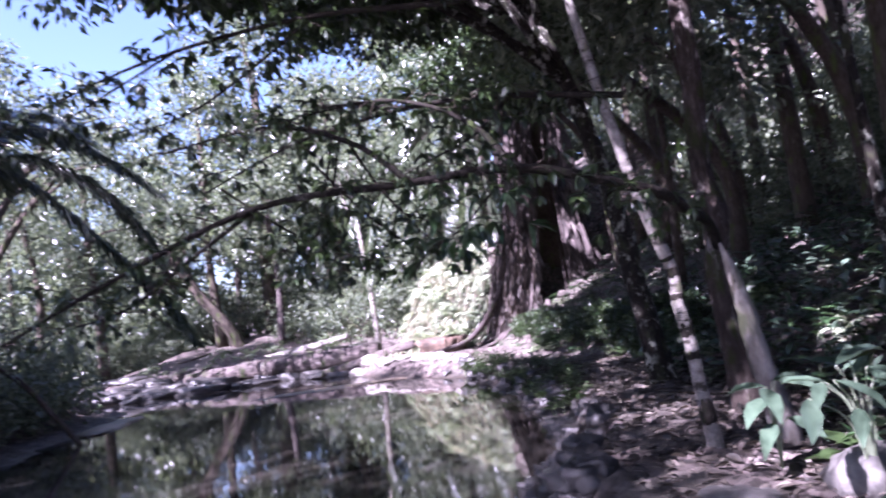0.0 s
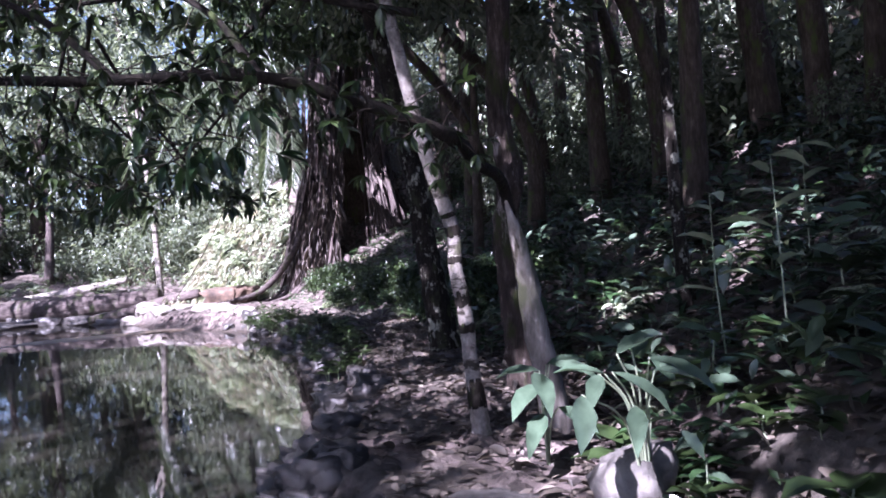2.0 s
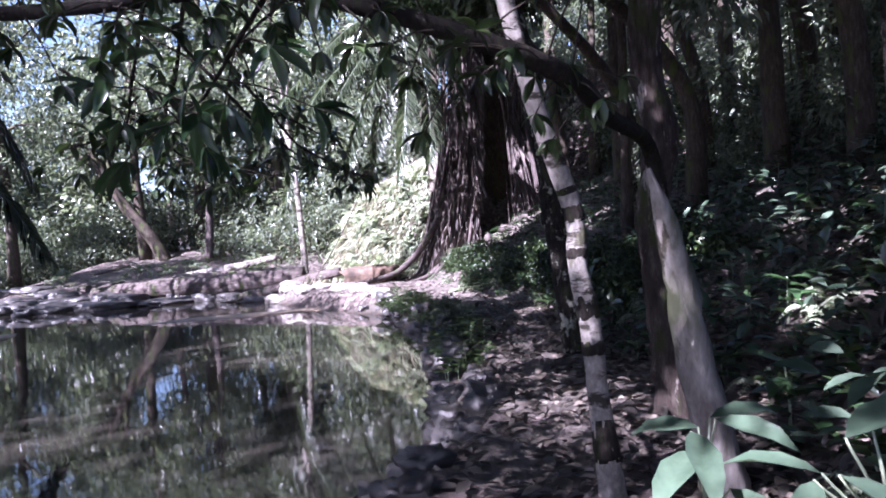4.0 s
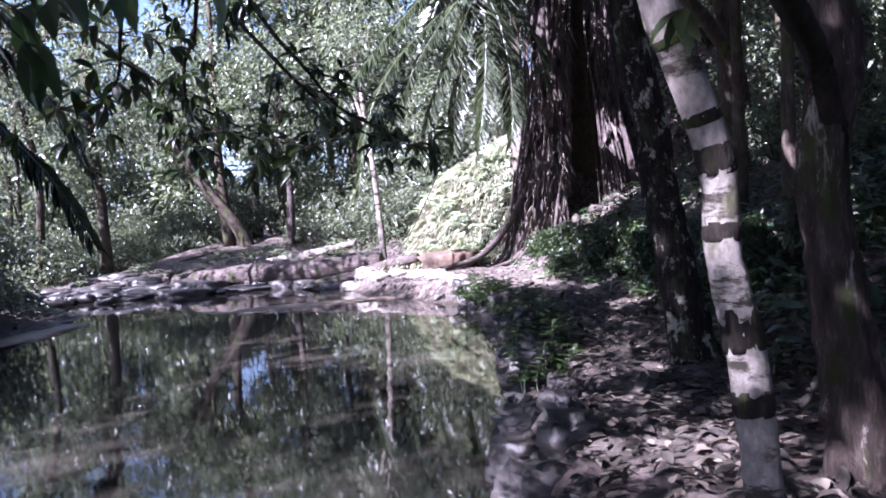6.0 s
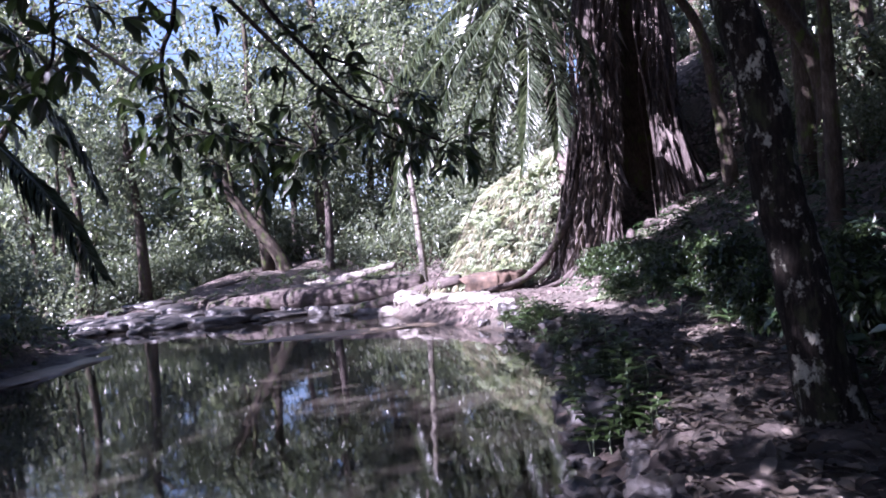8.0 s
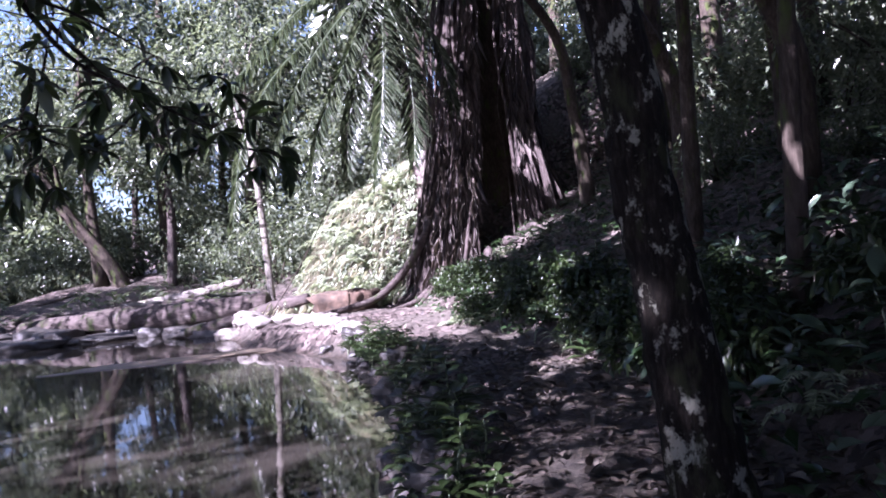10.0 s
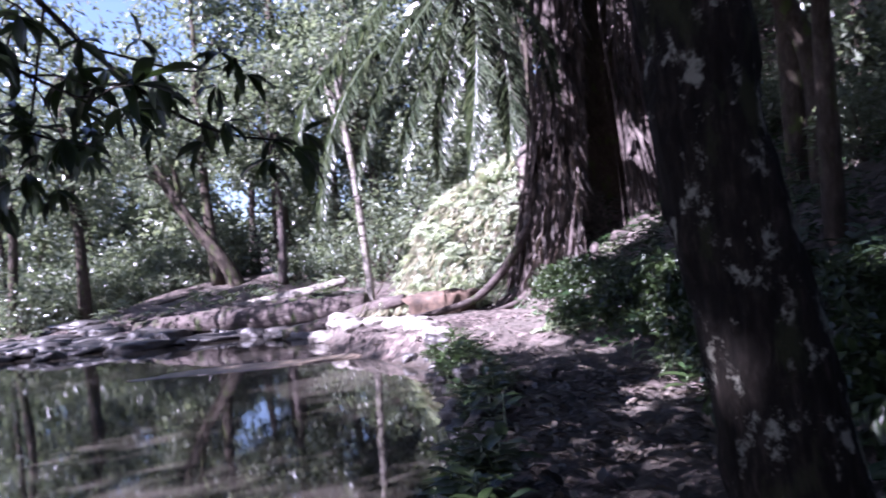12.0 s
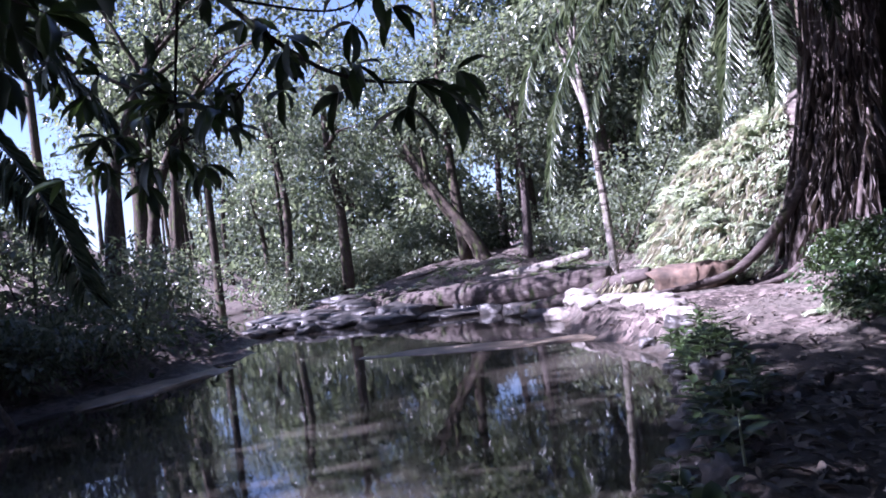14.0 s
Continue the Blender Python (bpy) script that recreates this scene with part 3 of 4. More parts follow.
for row, (y0, n, x0, x1) in enumerate([(42.5, 9, -24, 8), (48, 10, -27, 12), (55, 11, -34, 16), (66, 8, -50, 22)]):
    for k in range(n):
        x = x0 + (x1 - x0) * (k + rng.uniform(0.1, 0.9)) / n
        if x < -14 and k % 2 == row % 2:
            continue
        put(protos, (k + row) % 4, x, y0 + rng.uniform(-2, 3) + max(0, -x - 22) * 0.7, rng.uniform(0.75, 1.12) * (1.4 if row and k % 2 and x > -6 else 0.95))
# Most of these left-bank trees are unseen, added to shade the pool and path.
for x, y, s in [(-15.5, -8, 1.3), (-16.5, -3, 1.3), (-13.2, 6, 1.1), (-14.5, 10, 1.05), (-13.4, 14, 0.8), (-15.8, 15.5, 0.6), (-14.5, 20, 0.75), (-20, 20, 1.0), (-17, 3, 0.9), (-15, -4, 0.9), (-9, -13, 0.9), (-20.5, 30.5, 1.0), (-32, 56, 1.2), (-10, 46, 1.3), (-17.6, 12, 0.9), (-18, 8, 0.9)]:
    put(protos, int(rng.integers(4)), x, y, s)
for k in range(46):
    x = rng.uniform(-34, 14) if k < 36 else rng.uniform(-64, -36)
    put(shrubs, k % 3, x, 50 + rng.uniform(0, 12) + max(0, -x - 30) * 0.8, rng.uniform(2.0, 3.2))
for k in range(60):
    x = rng.uniform(-25, 3)
    y = 37.5 + rng.uniform(0, 9) + max(0, -x - 20) * 0.8
    if -16.5 < x < -9 and y < 43:
        y += 6
    put(shrubs, k % 3, x, y, rng.uniform(0.7, 1.3))
for x, y, s in [(-11.2, 13, 0.9), (-11.5, 17, 1.0), (-12.2, 20, 1.0), (-12.6, 23, 0.9), (-14.5, 25, 1.1), (-16.5, 28.5, 1.0), (-19, 31, 0.9), (-11.4, 9, 1.0), (-11.5, 5, 1.0), (-12, 1, 1.0), (-13.5, 18, 1.3), (-15, 22, 1.3), (-13, 11, 1.3), (-10.4, 12, 0.9), (-10.6, 14, 0.9), (-10.9, 15.8, 0.9), (-10.9, 17.6, 0.9), (-10.2, 10, 0.9), (-9.9, 11.2, 0.7), (-9.8, 12.6, 0.75), (-9.9, 13.8, 0.7), (-10.0, 14.9, 0.75), (-10.1, 16.3, 0.7), (-10.4, 18.6, 0.8), (-10.7, 20.0, 0.8), (-10.9, 21.4, 0.8), (-9.7, 8.5, 0.8), (-9.8, 6.5, 0.8)]:
    put(shrubs, int(rng.integers(3)), x, y, s * (1.0 if 11 < y < 22 else 0.7))

for x, y in slope_places(30, 8.5, 14, 15, 34):
    put(shrubs, int(rng.integers(3)), x, y, rng.uniform(0.6, 1.0))
for x, y in slope_places(40, 9, 22, 0.5, 40):
    put(shrubs, int(rng.integers(3)), x, y, rng.uniform(0.7, 1.2))
for x, y in slope_places(44, 7, 13, 0.5, 32):
    put(shrubs, int(rng.integers(3)), x, y, rng.uniform(0.3, 0.62))

AIRY = [(-17.5, 28.5), (-21.5, 33.5), (-24, 29), (-27, 35), (-22, 41), (-26, 46), (-29, 41), (-31, 52), (-23.5, 37.5)]
for k in range(32):
    x, y = AIRY[k] if k < 9 else (rng.uniform(-54, -22), 0)
    y = y or 40 + rng.uniform(0, 18) + max(0, -x - 30) * 0.3
    g, h, r = np.array(spot(x, y, -0.2)), rng.uniform(9, 14) * (1.2 if 4 <= k < 9 else 1.0), rng.uniform(0.09, 0.2)
    tree("slender_tree", "slender forest tree with a bare trunk and high crown", [g, g + (rng.normal() * 0.3, 0, h * 0.5), g + (rng.normal() * 0.5, 0, h)], [r * 1.3, r, r * 0.5], M_BARK,
         (g + (0, 0, h * 0.86), (2.0, 2.0, h * 0.24)), 0.28, 40, 26, 0.95, group="slender trees beyond the stream", limbs=5)
for x, y, h in [(-18.4, 30.0, 15.0), (-21.5, 33.5, 15.0)]:
    g = np.array(spot(x, y, -0.2))
    tree("tall_bank_tree", "tall airy tree on the bank of the stream", [g, g + (rng.normal() * 0.3, 0, h * 0.5), g + (rng.normal() * 0.5, 0, h)], [0.16, 0.11, 0.05], M_BARK,
         (g + (0.4, 0, h * 0.74), (2.4, 2.4, h * 0.26)), 0.27, 50, 40, 0.9, group="tall trees on the stream bank", limbs=9)
dark_shrub = thing("shrub", "low dark green shrub at the foot of the slope", "shrub", "shrubs beside the path")
c = random_dirs(22) * np.array([0.5, 0.5, 0.32]) * rng.uniform(0.3, 1, 22)[:, None] + np.array([0, 0, 0.34])
c[:, 2] = np.abs(c[:, 2])
piece("stem", tubes("stem", [([(0, 0, -0.1), e * 0.5 + (0, 0, 0.05), e], [0.014, 0.009, 0.004]) for e in c[:7]], M_TWIG, 5), dark_shrub)
piece("crown", mesh_from("crown", *clump_leaves(c, 0.24, 46, 0.12), M_LEAF_SHADE), dark_shrub)
for k in range(34):
    y = 11.8 + 14 * k / 34 + rng.uniform(-0.2, 0.2)
    x = float(np.interp(y, FOOT_Y, FOOT_X)) + rng.uniform(0.35, 1.5)
    s = rng.uniform(0.55, 0.95)
    m = pose(*spot(x, y, -0.03), 0, 0, rng.uniform(0, 360))
    if k == 0:
        dark_shrub.matrix_basis = m
    else:
        copy_thing(dark_shrub, m).scale = (s, s, s)

leaning = np.array(spot(-11.1, 42.0, -0.2))
tree("leaning_tree", "dark leaning tree trunk on the far bank", [leaning, (-11.6, 42, 2.6), (-13.1, 42, 4.7), (-14.2, 42, 6.6), (-15.5, 42.5, 9.0)], [0.42, 0.34, 0.28, 0.24, 0.12], M_BARK, ((-15, 42.5, 9.0), (3.0, 2.5, 2.0)), 0.26, 60, 40, 0.9)
# Two trees added so that their crowns shade the far shore.
for base, top, half in [((-17.0, 27.5), (-13.4, 28.2, 9.4), (4.2, 2.6, 1.5)), ((-15.2, 24.5), (-12.2, 25.4, 10.0), (3.4, 2.4, 1.4))]:
    g, t = np.array(spot(*base, -0.2)), np.array(top)
    tree("far_shade_tree", "dark-barked tree added on the bank to shade the far shore", [g, g * 0.7 + t * 0.3 + (-0.6, 0, 0.9), g * 0.35 + t * 0.65 + (-0.6, 0, 0.6), t], [0.24, 0.17, 0.12, 0.06], M_BARK, (t, half), 0.25, 60, 34, 0.95, group="trees leaning from the bank")
tree("thin_pale_tree", "thin pale-barked tree growing from the far bank", [spot(-2.45, 31.0, -0.2), (-2.55, 31, 3.2), (-2.66, 31, 4.9), (-2.8, 31, 6.4), (-3.0, 31.2, 8.5)], [0.13, 0.11, 0.10, 0.09, 0.05], M_PALE, ((-2.6, 31.6, 9.2), (2.2, 2.0, 1.6)), 0.24, 60, 36, 0.8)


# ---- palms ----
rng = np.random.default_rng(23)
def frond_mesh(length, drop, n=58, leaflet=0.78, lift=0.55):
    """One feather palm leaf along +x: an arching rib with two rows of hanging leaflets."""
    u = np.linspace(0, 1, 9)
    rib = np.stack([length * (u - 0.22 * u ** 3), 0 * u, lift * length * 0.35 * np.sin(u * np.pi * 0.6) - drop * u ** 2.2], -1)
    v, q, t = tube_data(rib, [0.035, 0.022, 0.006], 5, 0.0, 24)
    line = smooth_line(rib, 200)
    tang = unit(np.gradient(line, axis=0))
    parts = []
    for side in (-1, 1):
        k = np.linspace(22, 198, n).astype(int)
        uu = k / 199
        p, tg = line[k], tang[k]
        across = np.tile([0, side * 1.0, 0], (n, 1))
        way = unit(across * 0.8 + tg * (0.45 + 0.5 * uu[:, None]) + np.array([0, 0, -0.42]) + rng.normal(size=(n, 3)) * 0.12)
        ln = leaflet * (0.55 + 0.6 * np.sin(np.pi * np.clip(uu * 0.9 + 0.08, 0, 1))) * rng.uniform(0.9, 1.1, n)
        up = unit(np.cross(way, np.tile([1.0, 0, 0], (n, 1))) * side + np.array([0, 0, 0.3]))
        parts.append(leaf_data(p, way, up, ln, 0.036 + 0.008 * uu, SIMPLE))
    lv, lf = join_data(parts)
    return mesh_from("frond", np.vstack([v, lv]), [q, np.vstack([t, lf + len(v)])], M_PALM)


FRONDS = [frond_mesh(4.4, 3.0), frond_mesh(4.0, 4.2), frond_mesh(4.6, 1.6)]


def palm(label, line, radii, fronds):
    ob = thing("palm", label, "palm tree", at=tuple(line[0]))
    pts = np.array(line, float) - np.array(line[0])
    piece("trunk", tube("trunk", pts, radii, M_ROOT, 12, 0.04), ob)
    for kind, az, tilt, scale in fronds:
        f = piece("frond", FRONDS[kind], ob)
        f.matrix_basis = Matrix.Translation(pts[-1]) @ pose(0, 0, 0, rng.uniform(-20, 20), -tilt, az) @ Matrix.Scale(scale, 4)
    return ob


def draped_frond(points, leaflet=0.72, spacing=0.055, hang=0.55, wide=0.03):
    """A feather leaf along a given rib, its leaflets hanging from both sides and shortening to the tip."""
    rib = np.array(points, float)
    total = float(np.sum(np.linalg.norm(np.diff(rib, axis=0), axis=1)))
    v, q, t = tube_data(rib, [0.03, 0.02, 0.005], 5, 0.0, 24)
    line = smooth_line(rib, 300)
    tang = unit(np.gradient(line, axis=0))
    n = int(total / spacing)
    parts = []
    for side in (-1, 1):
        k = np.linspace(30, 298, n).astype(int)
        uu = k / 299
        p, tg = line[k], tang[k]
        across = unit(np.cross(tg, np.array([0.0, 0.0, 1.0]))) * side
        way = unit(across * 0.75 + tg * (0.35 + 0.6 * uu[:, None]) + np.array([0, 0, -hang]) * rng.uniform(0.5, 1.0, n)[:, None] + rng.normal(size=(n, 3)) * 0.1)
        ln = leaflet * (0.5 + 0.65 * np.sin(np.pi * np.clip(uu * 0.85 + 0.1, 0, 1))) * rng.uniform(0.85, 1.1, n)
        up = unit(np.cross(way, tg) * side + np.array([-0.25, -0.5, 0.5]) + rng.normal(size=(n, 3)) * 0.3)
        parts.append(leaf_data(p, way, up, ln, wide + 0 * uu, SIMPLE))
    lv, lf = join_data(parts)
    return mesh_from("frond", np.vstack([v, lv]), [q, np.vstack([t, lf + len(v)])], M_PALM)


CROWN = np.array((1.7, 27.6, 9.4))
palm_ob = palm("feather palm with long arching fronds hanging over the pool", [spot(3.2, 31.4, -0.2), (3.0, 30.4, 5.4), tuple(CROWN)], [0.24, 0.18, 0.15],
     [(2, 40, 20, 1.0), (0, 80, 20, 1.0), (0, 120, 15, 1.0), (2, 165, 18, 1.0)])
for via in [[(0.2, 26.8, 9.0), (-1.4, 26.0, 7.3), (-2.3, 25.4, 6.0), (-2.6, 25.0, 4.8)], [(0.4, 26.6, 8.2), (-1.0, 25.6, 6.6), (-1.8, 25.0, 4.9), (-2.15, 24.7, 3.0)],
            [(0.9, 26.4, 8.4), (-0.3, 25.6, 6.6), (-1.0, 25.3, 5.0), (-1.3, 25.2, 3.9)], [(1.3, 26.6, 8.2), (0.6, 26.0, 6.6), (0.0, 25.6, 5.2), (-0.3, 25.4, 3.9)],
            [(1.4, 26.8, 8.0), (1.0, 26.2, 6.4), (0.7, 25.9, 5.2), (0.6, 25.8, 4.1)], [(1.8, 26.6, 8.0), (1.7, 26.0, 6.4), (1.5, 25.7, 5.0), (1.3, 25.6, 3.8)],
            [(2.2, 26.8, 8.0), (2.4, 26.2, 6.4), (2.4, 25.9, 5.2), (2.3, 25.8, 4.2)],
            [(2.6, 27.0, 8.6), (3.2, 26.6, 7.4), (3.4, 26.4, 6.4), (3.5, 26.3, 5.6)]]:
    foot = np.array(palm_ob.location)
    piece("frond", draped_frond(np.vstack([[CROWN], via]) - foot), palm_ob)
BANK_CROWN = np.array((-9.8, 15.3, 6.2))
bank_palm = palm("feather palm on the shaded bank, fronds dipping to the water", [spot(-10.4, 15.0, -0.2), (-10.3, 15.2, 3.2), tuple(BANK_CROWN)], [0.2, 0.16, 0.14],
     [(2, -20, 10, 1.0), (0, -60, 10, 1.0), (2, 100, 15, 1.0), (0, 150, 15, 1.0), (2, 200, 20, 1.0), (1, -90, 10, 1.0)])
for via in [[(-8.6, 15.3, 6.9), (-7.4, 15.3, 6.65), (-6.3, 15.3, 5.95), (-5.4, 15.3, 5.1)], [(-8.4, 15.6, 5.9), (-6.7, 15.9, 4.1), (-5.75, 15.9, 3.0), (-5.1, 15.8, 1.95)],
            [(-8.6, 16.2, 6.5), (-7.4, 17.0, 5.8), (-6.6, 17.6, 4.6), (-6.2, 17.9, 3.4)]]:
    piece("frond", draped_frond(np.vstack([[BANK_CROWN], via]) - np.array(bank_palm.location), 0.7), bank_palm)


# ---- the great tree with hanging roots and a hollow ----
rng = np.random.default_rng(24)
def root_tree():
    ob = thing("strangler_fig", "huge old tree with hanging roots round a dark hollow", "tree", at=(4.3, 28.2, 0.8))
    o = np.array((4.3, 28.2, 0.8))
    piece("trunk", tube("trunk", np.array([(5.0, 30.0, 0.5), (5.0, 29.8, 3.0), (5.0, 29.3, 6.0), (5.0, 29.0, 10.0), (5.2, 28.9, 14.0)]) - o, [1.2, 0.9, 0.85, 0.8, 0.5], M_BARK, 22, 0.06, 30, 0.08), ob)
    for k in range(130):
        a = rng.uniform(0, 2 * math.pi) if k < 50 else rng.choice([rng.uniform(3.2, 4.35), rng.uniform(5.15, 6.3)])
        wide = rng.uniform(0.75, 1.2)
        foot = np.array([4.25 + 2.15 * wide * math.cos(a), 28.2 + 1.5 * wide * math.sin(a), 0])
        foot[2] = float(height(foot[0], foot[1])) - 0.1
        if math.sin(a) < -0.5 and abs(math.cos(a) - 0.05) < 0.30:
            continue
        top = np.array([4.8 + 0.95 * math.cos(a), 28.6 + 0.85 * math.sin(a), rng.uniform(6.5, 12.0)])
        m1 = foot * 0.62 + top * 0.38 + np.array([math.cos(a), math.sin(a), 0]) * rng.uniform(-0.55, -0.1)
        m2 = foot * 0.3 + top * 0.7 + rng.normal(size=3) * 0.12
        r = rng.uniform(0.015, 0.05) if k % 5 else rng.uniform(0.06, 0.11)
        piece("hanging_root", tube("hanging_root", np.array([foot, m1, m2, top]) - o, [r * 1.35, r, r * 0.8, r * 0.7], M_ROOT, 6, 0.12, 16), ob)
    n = 5200
    a = np.where(rng.random(n) < 0.55, rng.uniform(3.0, 4.45, n), rng.uniform(5.1, 6.6, n))
    u = rng.uniform(0.05, 1, n)
    flare = (1 - u) ** 1.8
    foot_z = 0.9
    px = 4.75 - 0.45 * flare + (1.0 + 1.35 * flare) * np.cos(a) * rng.uniform(0.92, 1.1, n)
    py = 28.6 - 0.3 * flare + (0.95 + 0.75 * flare) * np.sin(a) * rng.uniform(0.92, 1.1, n)
    pz = np.maximum(foot_z + u * 9.0, height(px, py) + 0.3)
    d = np.stack([0.35 * np.cos(a) * flare, 0.25 * np.sin(a) * flare, -np.ones(n)], -1) + rng.normal(size=(n, 3)) * 0.13
    ln = rng.uniform(0.25, 1.1, n)
    up = np.stack([np.cos(a), np.sin(a), 0 * a], -1) + rng.normal(size=(n, 3)) * 0.4
    strips = piece("root_curtain", mesh_from("root_curtain", *leaf_data(np.stack([px, py, pz], -1) - o, d, unit(up), ln, rng.uniform(0.02, 0.09, n)), M_STRIP), ob, "curtain of dry hanging strips")
    tagged(strips, kind="stuff")
    for k in range(11):
        a = 3.3 + k * 0.27
        s = np.array([4.25 + 1.9 * math.cos(a), 28.2 + 1.3 * math.sin(a), 0])
        e = s + np.array([math.cos(a) * rng.uniform(0.8, 2.0), math.sin(a) * rng.uniform(0.6, 1.4), 0])
        s[2], e[2] = height(s[0], s[1]) + 0.08, height(e[0], e[1]) - 0.03
        mid = (s + e) / 2
        mid[2] = height(mid[0], mid[1]) + 0.1
        piece("ground_root", tube("ground_root", np.array([s, mid, e]) - o, [0.16, 0.09, 0.03], M_ROOT, 7, 0.1), ob)
    # Crown is out of view, set forward to shade the palm and roots.
    cen = np.array((3.2, 26.4, 13.0)) + random_dirs(100) * np.array((5.0, 4.6, 2.4)) * rng.uniform(0.3, 1, 100)[:, None]
    piece("crown", mesh_from("crown", *clump_leaves(cen - o, 1.0, 110, 0.26, origin=o), M_LEAF), ob)
    return ob


root_tree()


# ---- ferns on the sunlit face ----
rng = np.random.default_rng(25)
def frond_fern(length, n=13):
    u = np.linspace(0.1, 1, n)
    p = np.stack([length * u * 0.86, 0 * u, length * (0.75 * u - 0.75 * u ** 2.4)], -1)
    parts = []
    for side in (-1, 1):
        way = np.tile([0.45, side, -0.15], (n, 1)) + rng.normal(size=(n, 3)) * 0.06
        ln = length * 0.26 * (1.1 - u) ** 0.7
        parts.append(leaf_data(p, way, np.tile([0, 0, 1.0], (n, 1)), ln, ln * 0.32 + 0.004))
    v, q, t = tube_data(np.vstack([[0, 0, 0], p[::3], p[-1]]), [0.007, 0.002], 4, 0, 8)
    lv, lf = join_data(parts)
    tri = np.vstack([t, q[:, :3], q[:, [0, 2, 3]], lf + len(v)])
    return np.vstack([v, lv]), tri


def fern(label, size, count, group):
    ob = thing("fern", label, "fern", group)
    for k in range(count):
        v, f = frond_fern(size * rng.uniform(0.7, 1.1))
        part_ob = piece("frond", mesh_from("frond", v, f, M_FERN), ob)
        part_ob.matrix_basis = pose(0, 0, 0, 0, rng.uniform(-15, 25), k * 360 / count + rng.uniform(-15, 15))
    return ob


def set_out(proto, places, lo, hi, sink=0.0, tilt=8):
    for k, (x, y) in enumerate(places):
        s = rng.uniform(lo, hi)
        m = pose(*spot(x, y, -sink), rng.uniform(-tilt, tilt), rng.uniform(-tilt, tilt), rng.uniform(0, 360))
        if k == 0:
            proto.matrix_basis = m @ Matrix.Scale(s, 4)
        else:
            copy_thing(proto, m).scale = (s, s, s)


bank_fern = fern("green fern on the sunlit bank, its colour raised for sun", 0.95, 7, "ferns on the sunlit bank")
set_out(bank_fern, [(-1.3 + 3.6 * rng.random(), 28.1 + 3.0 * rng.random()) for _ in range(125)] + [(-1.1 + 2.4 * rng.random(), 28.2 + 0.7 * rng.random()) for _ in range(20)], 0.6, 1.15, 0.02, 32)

n = 9500
fx, fy = rng.uniform(-1.6, 2.4, n), rng.uniform(27.9, 31.4, n)
fl = rng.uniform(0.08, 0.2, n)
# Leaf faces turn to the sun so the bank reads brighter.
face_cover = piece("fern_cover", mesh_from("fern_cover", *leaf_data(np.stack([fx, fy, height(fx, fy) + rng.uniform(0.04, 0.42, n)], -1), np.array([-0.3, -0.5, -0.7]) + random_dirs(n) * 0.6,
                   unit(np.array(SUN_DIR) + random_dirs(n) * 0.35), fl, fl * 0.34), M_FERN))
n = 2800
fx, fy = rng.triangular(-2.2, -0.8, 2.6, n), rng.uniform(27.9, 31.4, n)
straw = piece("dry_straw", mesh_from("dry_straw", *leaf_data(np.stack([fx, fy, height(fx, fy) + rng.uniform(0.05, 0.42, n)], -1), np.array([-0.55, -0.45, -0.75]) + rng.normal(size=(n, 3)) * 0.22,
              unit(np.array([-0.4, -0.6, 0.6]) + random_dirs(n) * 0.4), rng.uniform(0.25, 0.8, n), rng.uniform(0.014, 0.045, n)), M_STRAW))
tagged(straw, "dry straw and rootlets hanging down the bank, paled to look sunlit", "dry straw", kind="stuff")
tagged(face_cover, "low fern cover on the sunlit bank, its colour raised for sun", "undergrowth", kind="stuff")


# ---- low plants of the slope ----
rng = np.random.default_rng(26)
def seedling(label, n, stalk, leaf, aspect, group, mat, name="seedling"):
    ob = thing(name, label, "plant", group)
    piece("stalk", tube("stalk", [(0, 0, -0.03), (0.02, 0.01, stalk * 0.5), (0, 0.02, stalk)], [0.008, 0.006, 0.003], M_FERN, 5), ob)
    for k in range(n):
        a, h = k * 2.4 + rng.uniform(-0.3, 0.3), stalk * (0.35 + 0.65 * (k + 1) / n)
        ln = leaf * rng.uniform(0.75, 1.15)
        v, f = leaf_data([(0, 0, h)], [(math.cos(a), math.sin(a), rng.uniform(-0.15, 0.5))], np.array([[0, 0, 1.0]]), ln, ln * aspect, FULL)
        piece("leaf", mesh_from("leaf", v, f, mat), ob)
    return ob


set_out(seedling("small green forest seedling on leaf litter", 8, 0.35, 0.2, 0.4, "seedlings on the slope", M_BROAD), slope_places(120, 1.2, 8, 1.0, 22), 0.6, 1.5)
set_out(seedling("low broad-leaved herb on leaf litter", 6, 0.16, 0.24, 0.5, "herbs on the slope", M_LEAF_SHADE, "herb"), slope_places(90, 1.6, 6, 1.0, 22) + [(rng.uniform(2.3, 4.2), rng.uniform(2.6, 5.2)) for _ in range(40)], 0.7, 1.4)
set_out(fern("low green fern at the foot of the slope", 0.45, 7, "ferns on the slope"), slope_places(70, 1.5, 6, 2, 26), 0.6, 1.3)


set_out(seedling("low leafy herb on the rim of the bank", 9, 0.22, 0.16, 0.45, "herbs on the bank", M_LEAF_SHADE, "herb"),
        [(float(np.interp(y, SHORE_Y, SHORE_X)) + rng.uniform(0.05, 0.6), y) for y in rng.uniform(11.2, 21, 150)], 0.7, 1.5)
set_out(seedling("low leafy herb on the far bank", 9, 0.35, 0.3, 0.45, "herbs on the far bank", M_LEAF, "herb"), [(rng.uniform(-16, -3.5), rng.uniform(33, 38.5)) for _ in range(46)], 0.7, 1.6)
set_out(seedling("tall slender seedling with yellow-green leaves", 7, 1.25, 0.3, 0.34, "tall seedlings", M_FERN), [(3.6, 4.7), (3.4, 5.0), (4.6, 5.6)], 0.75, 1.05, 0, 4)
under = slope_places(5000, 1.4, 11, 0.5, 30)
ux, uy = np.array(under).T
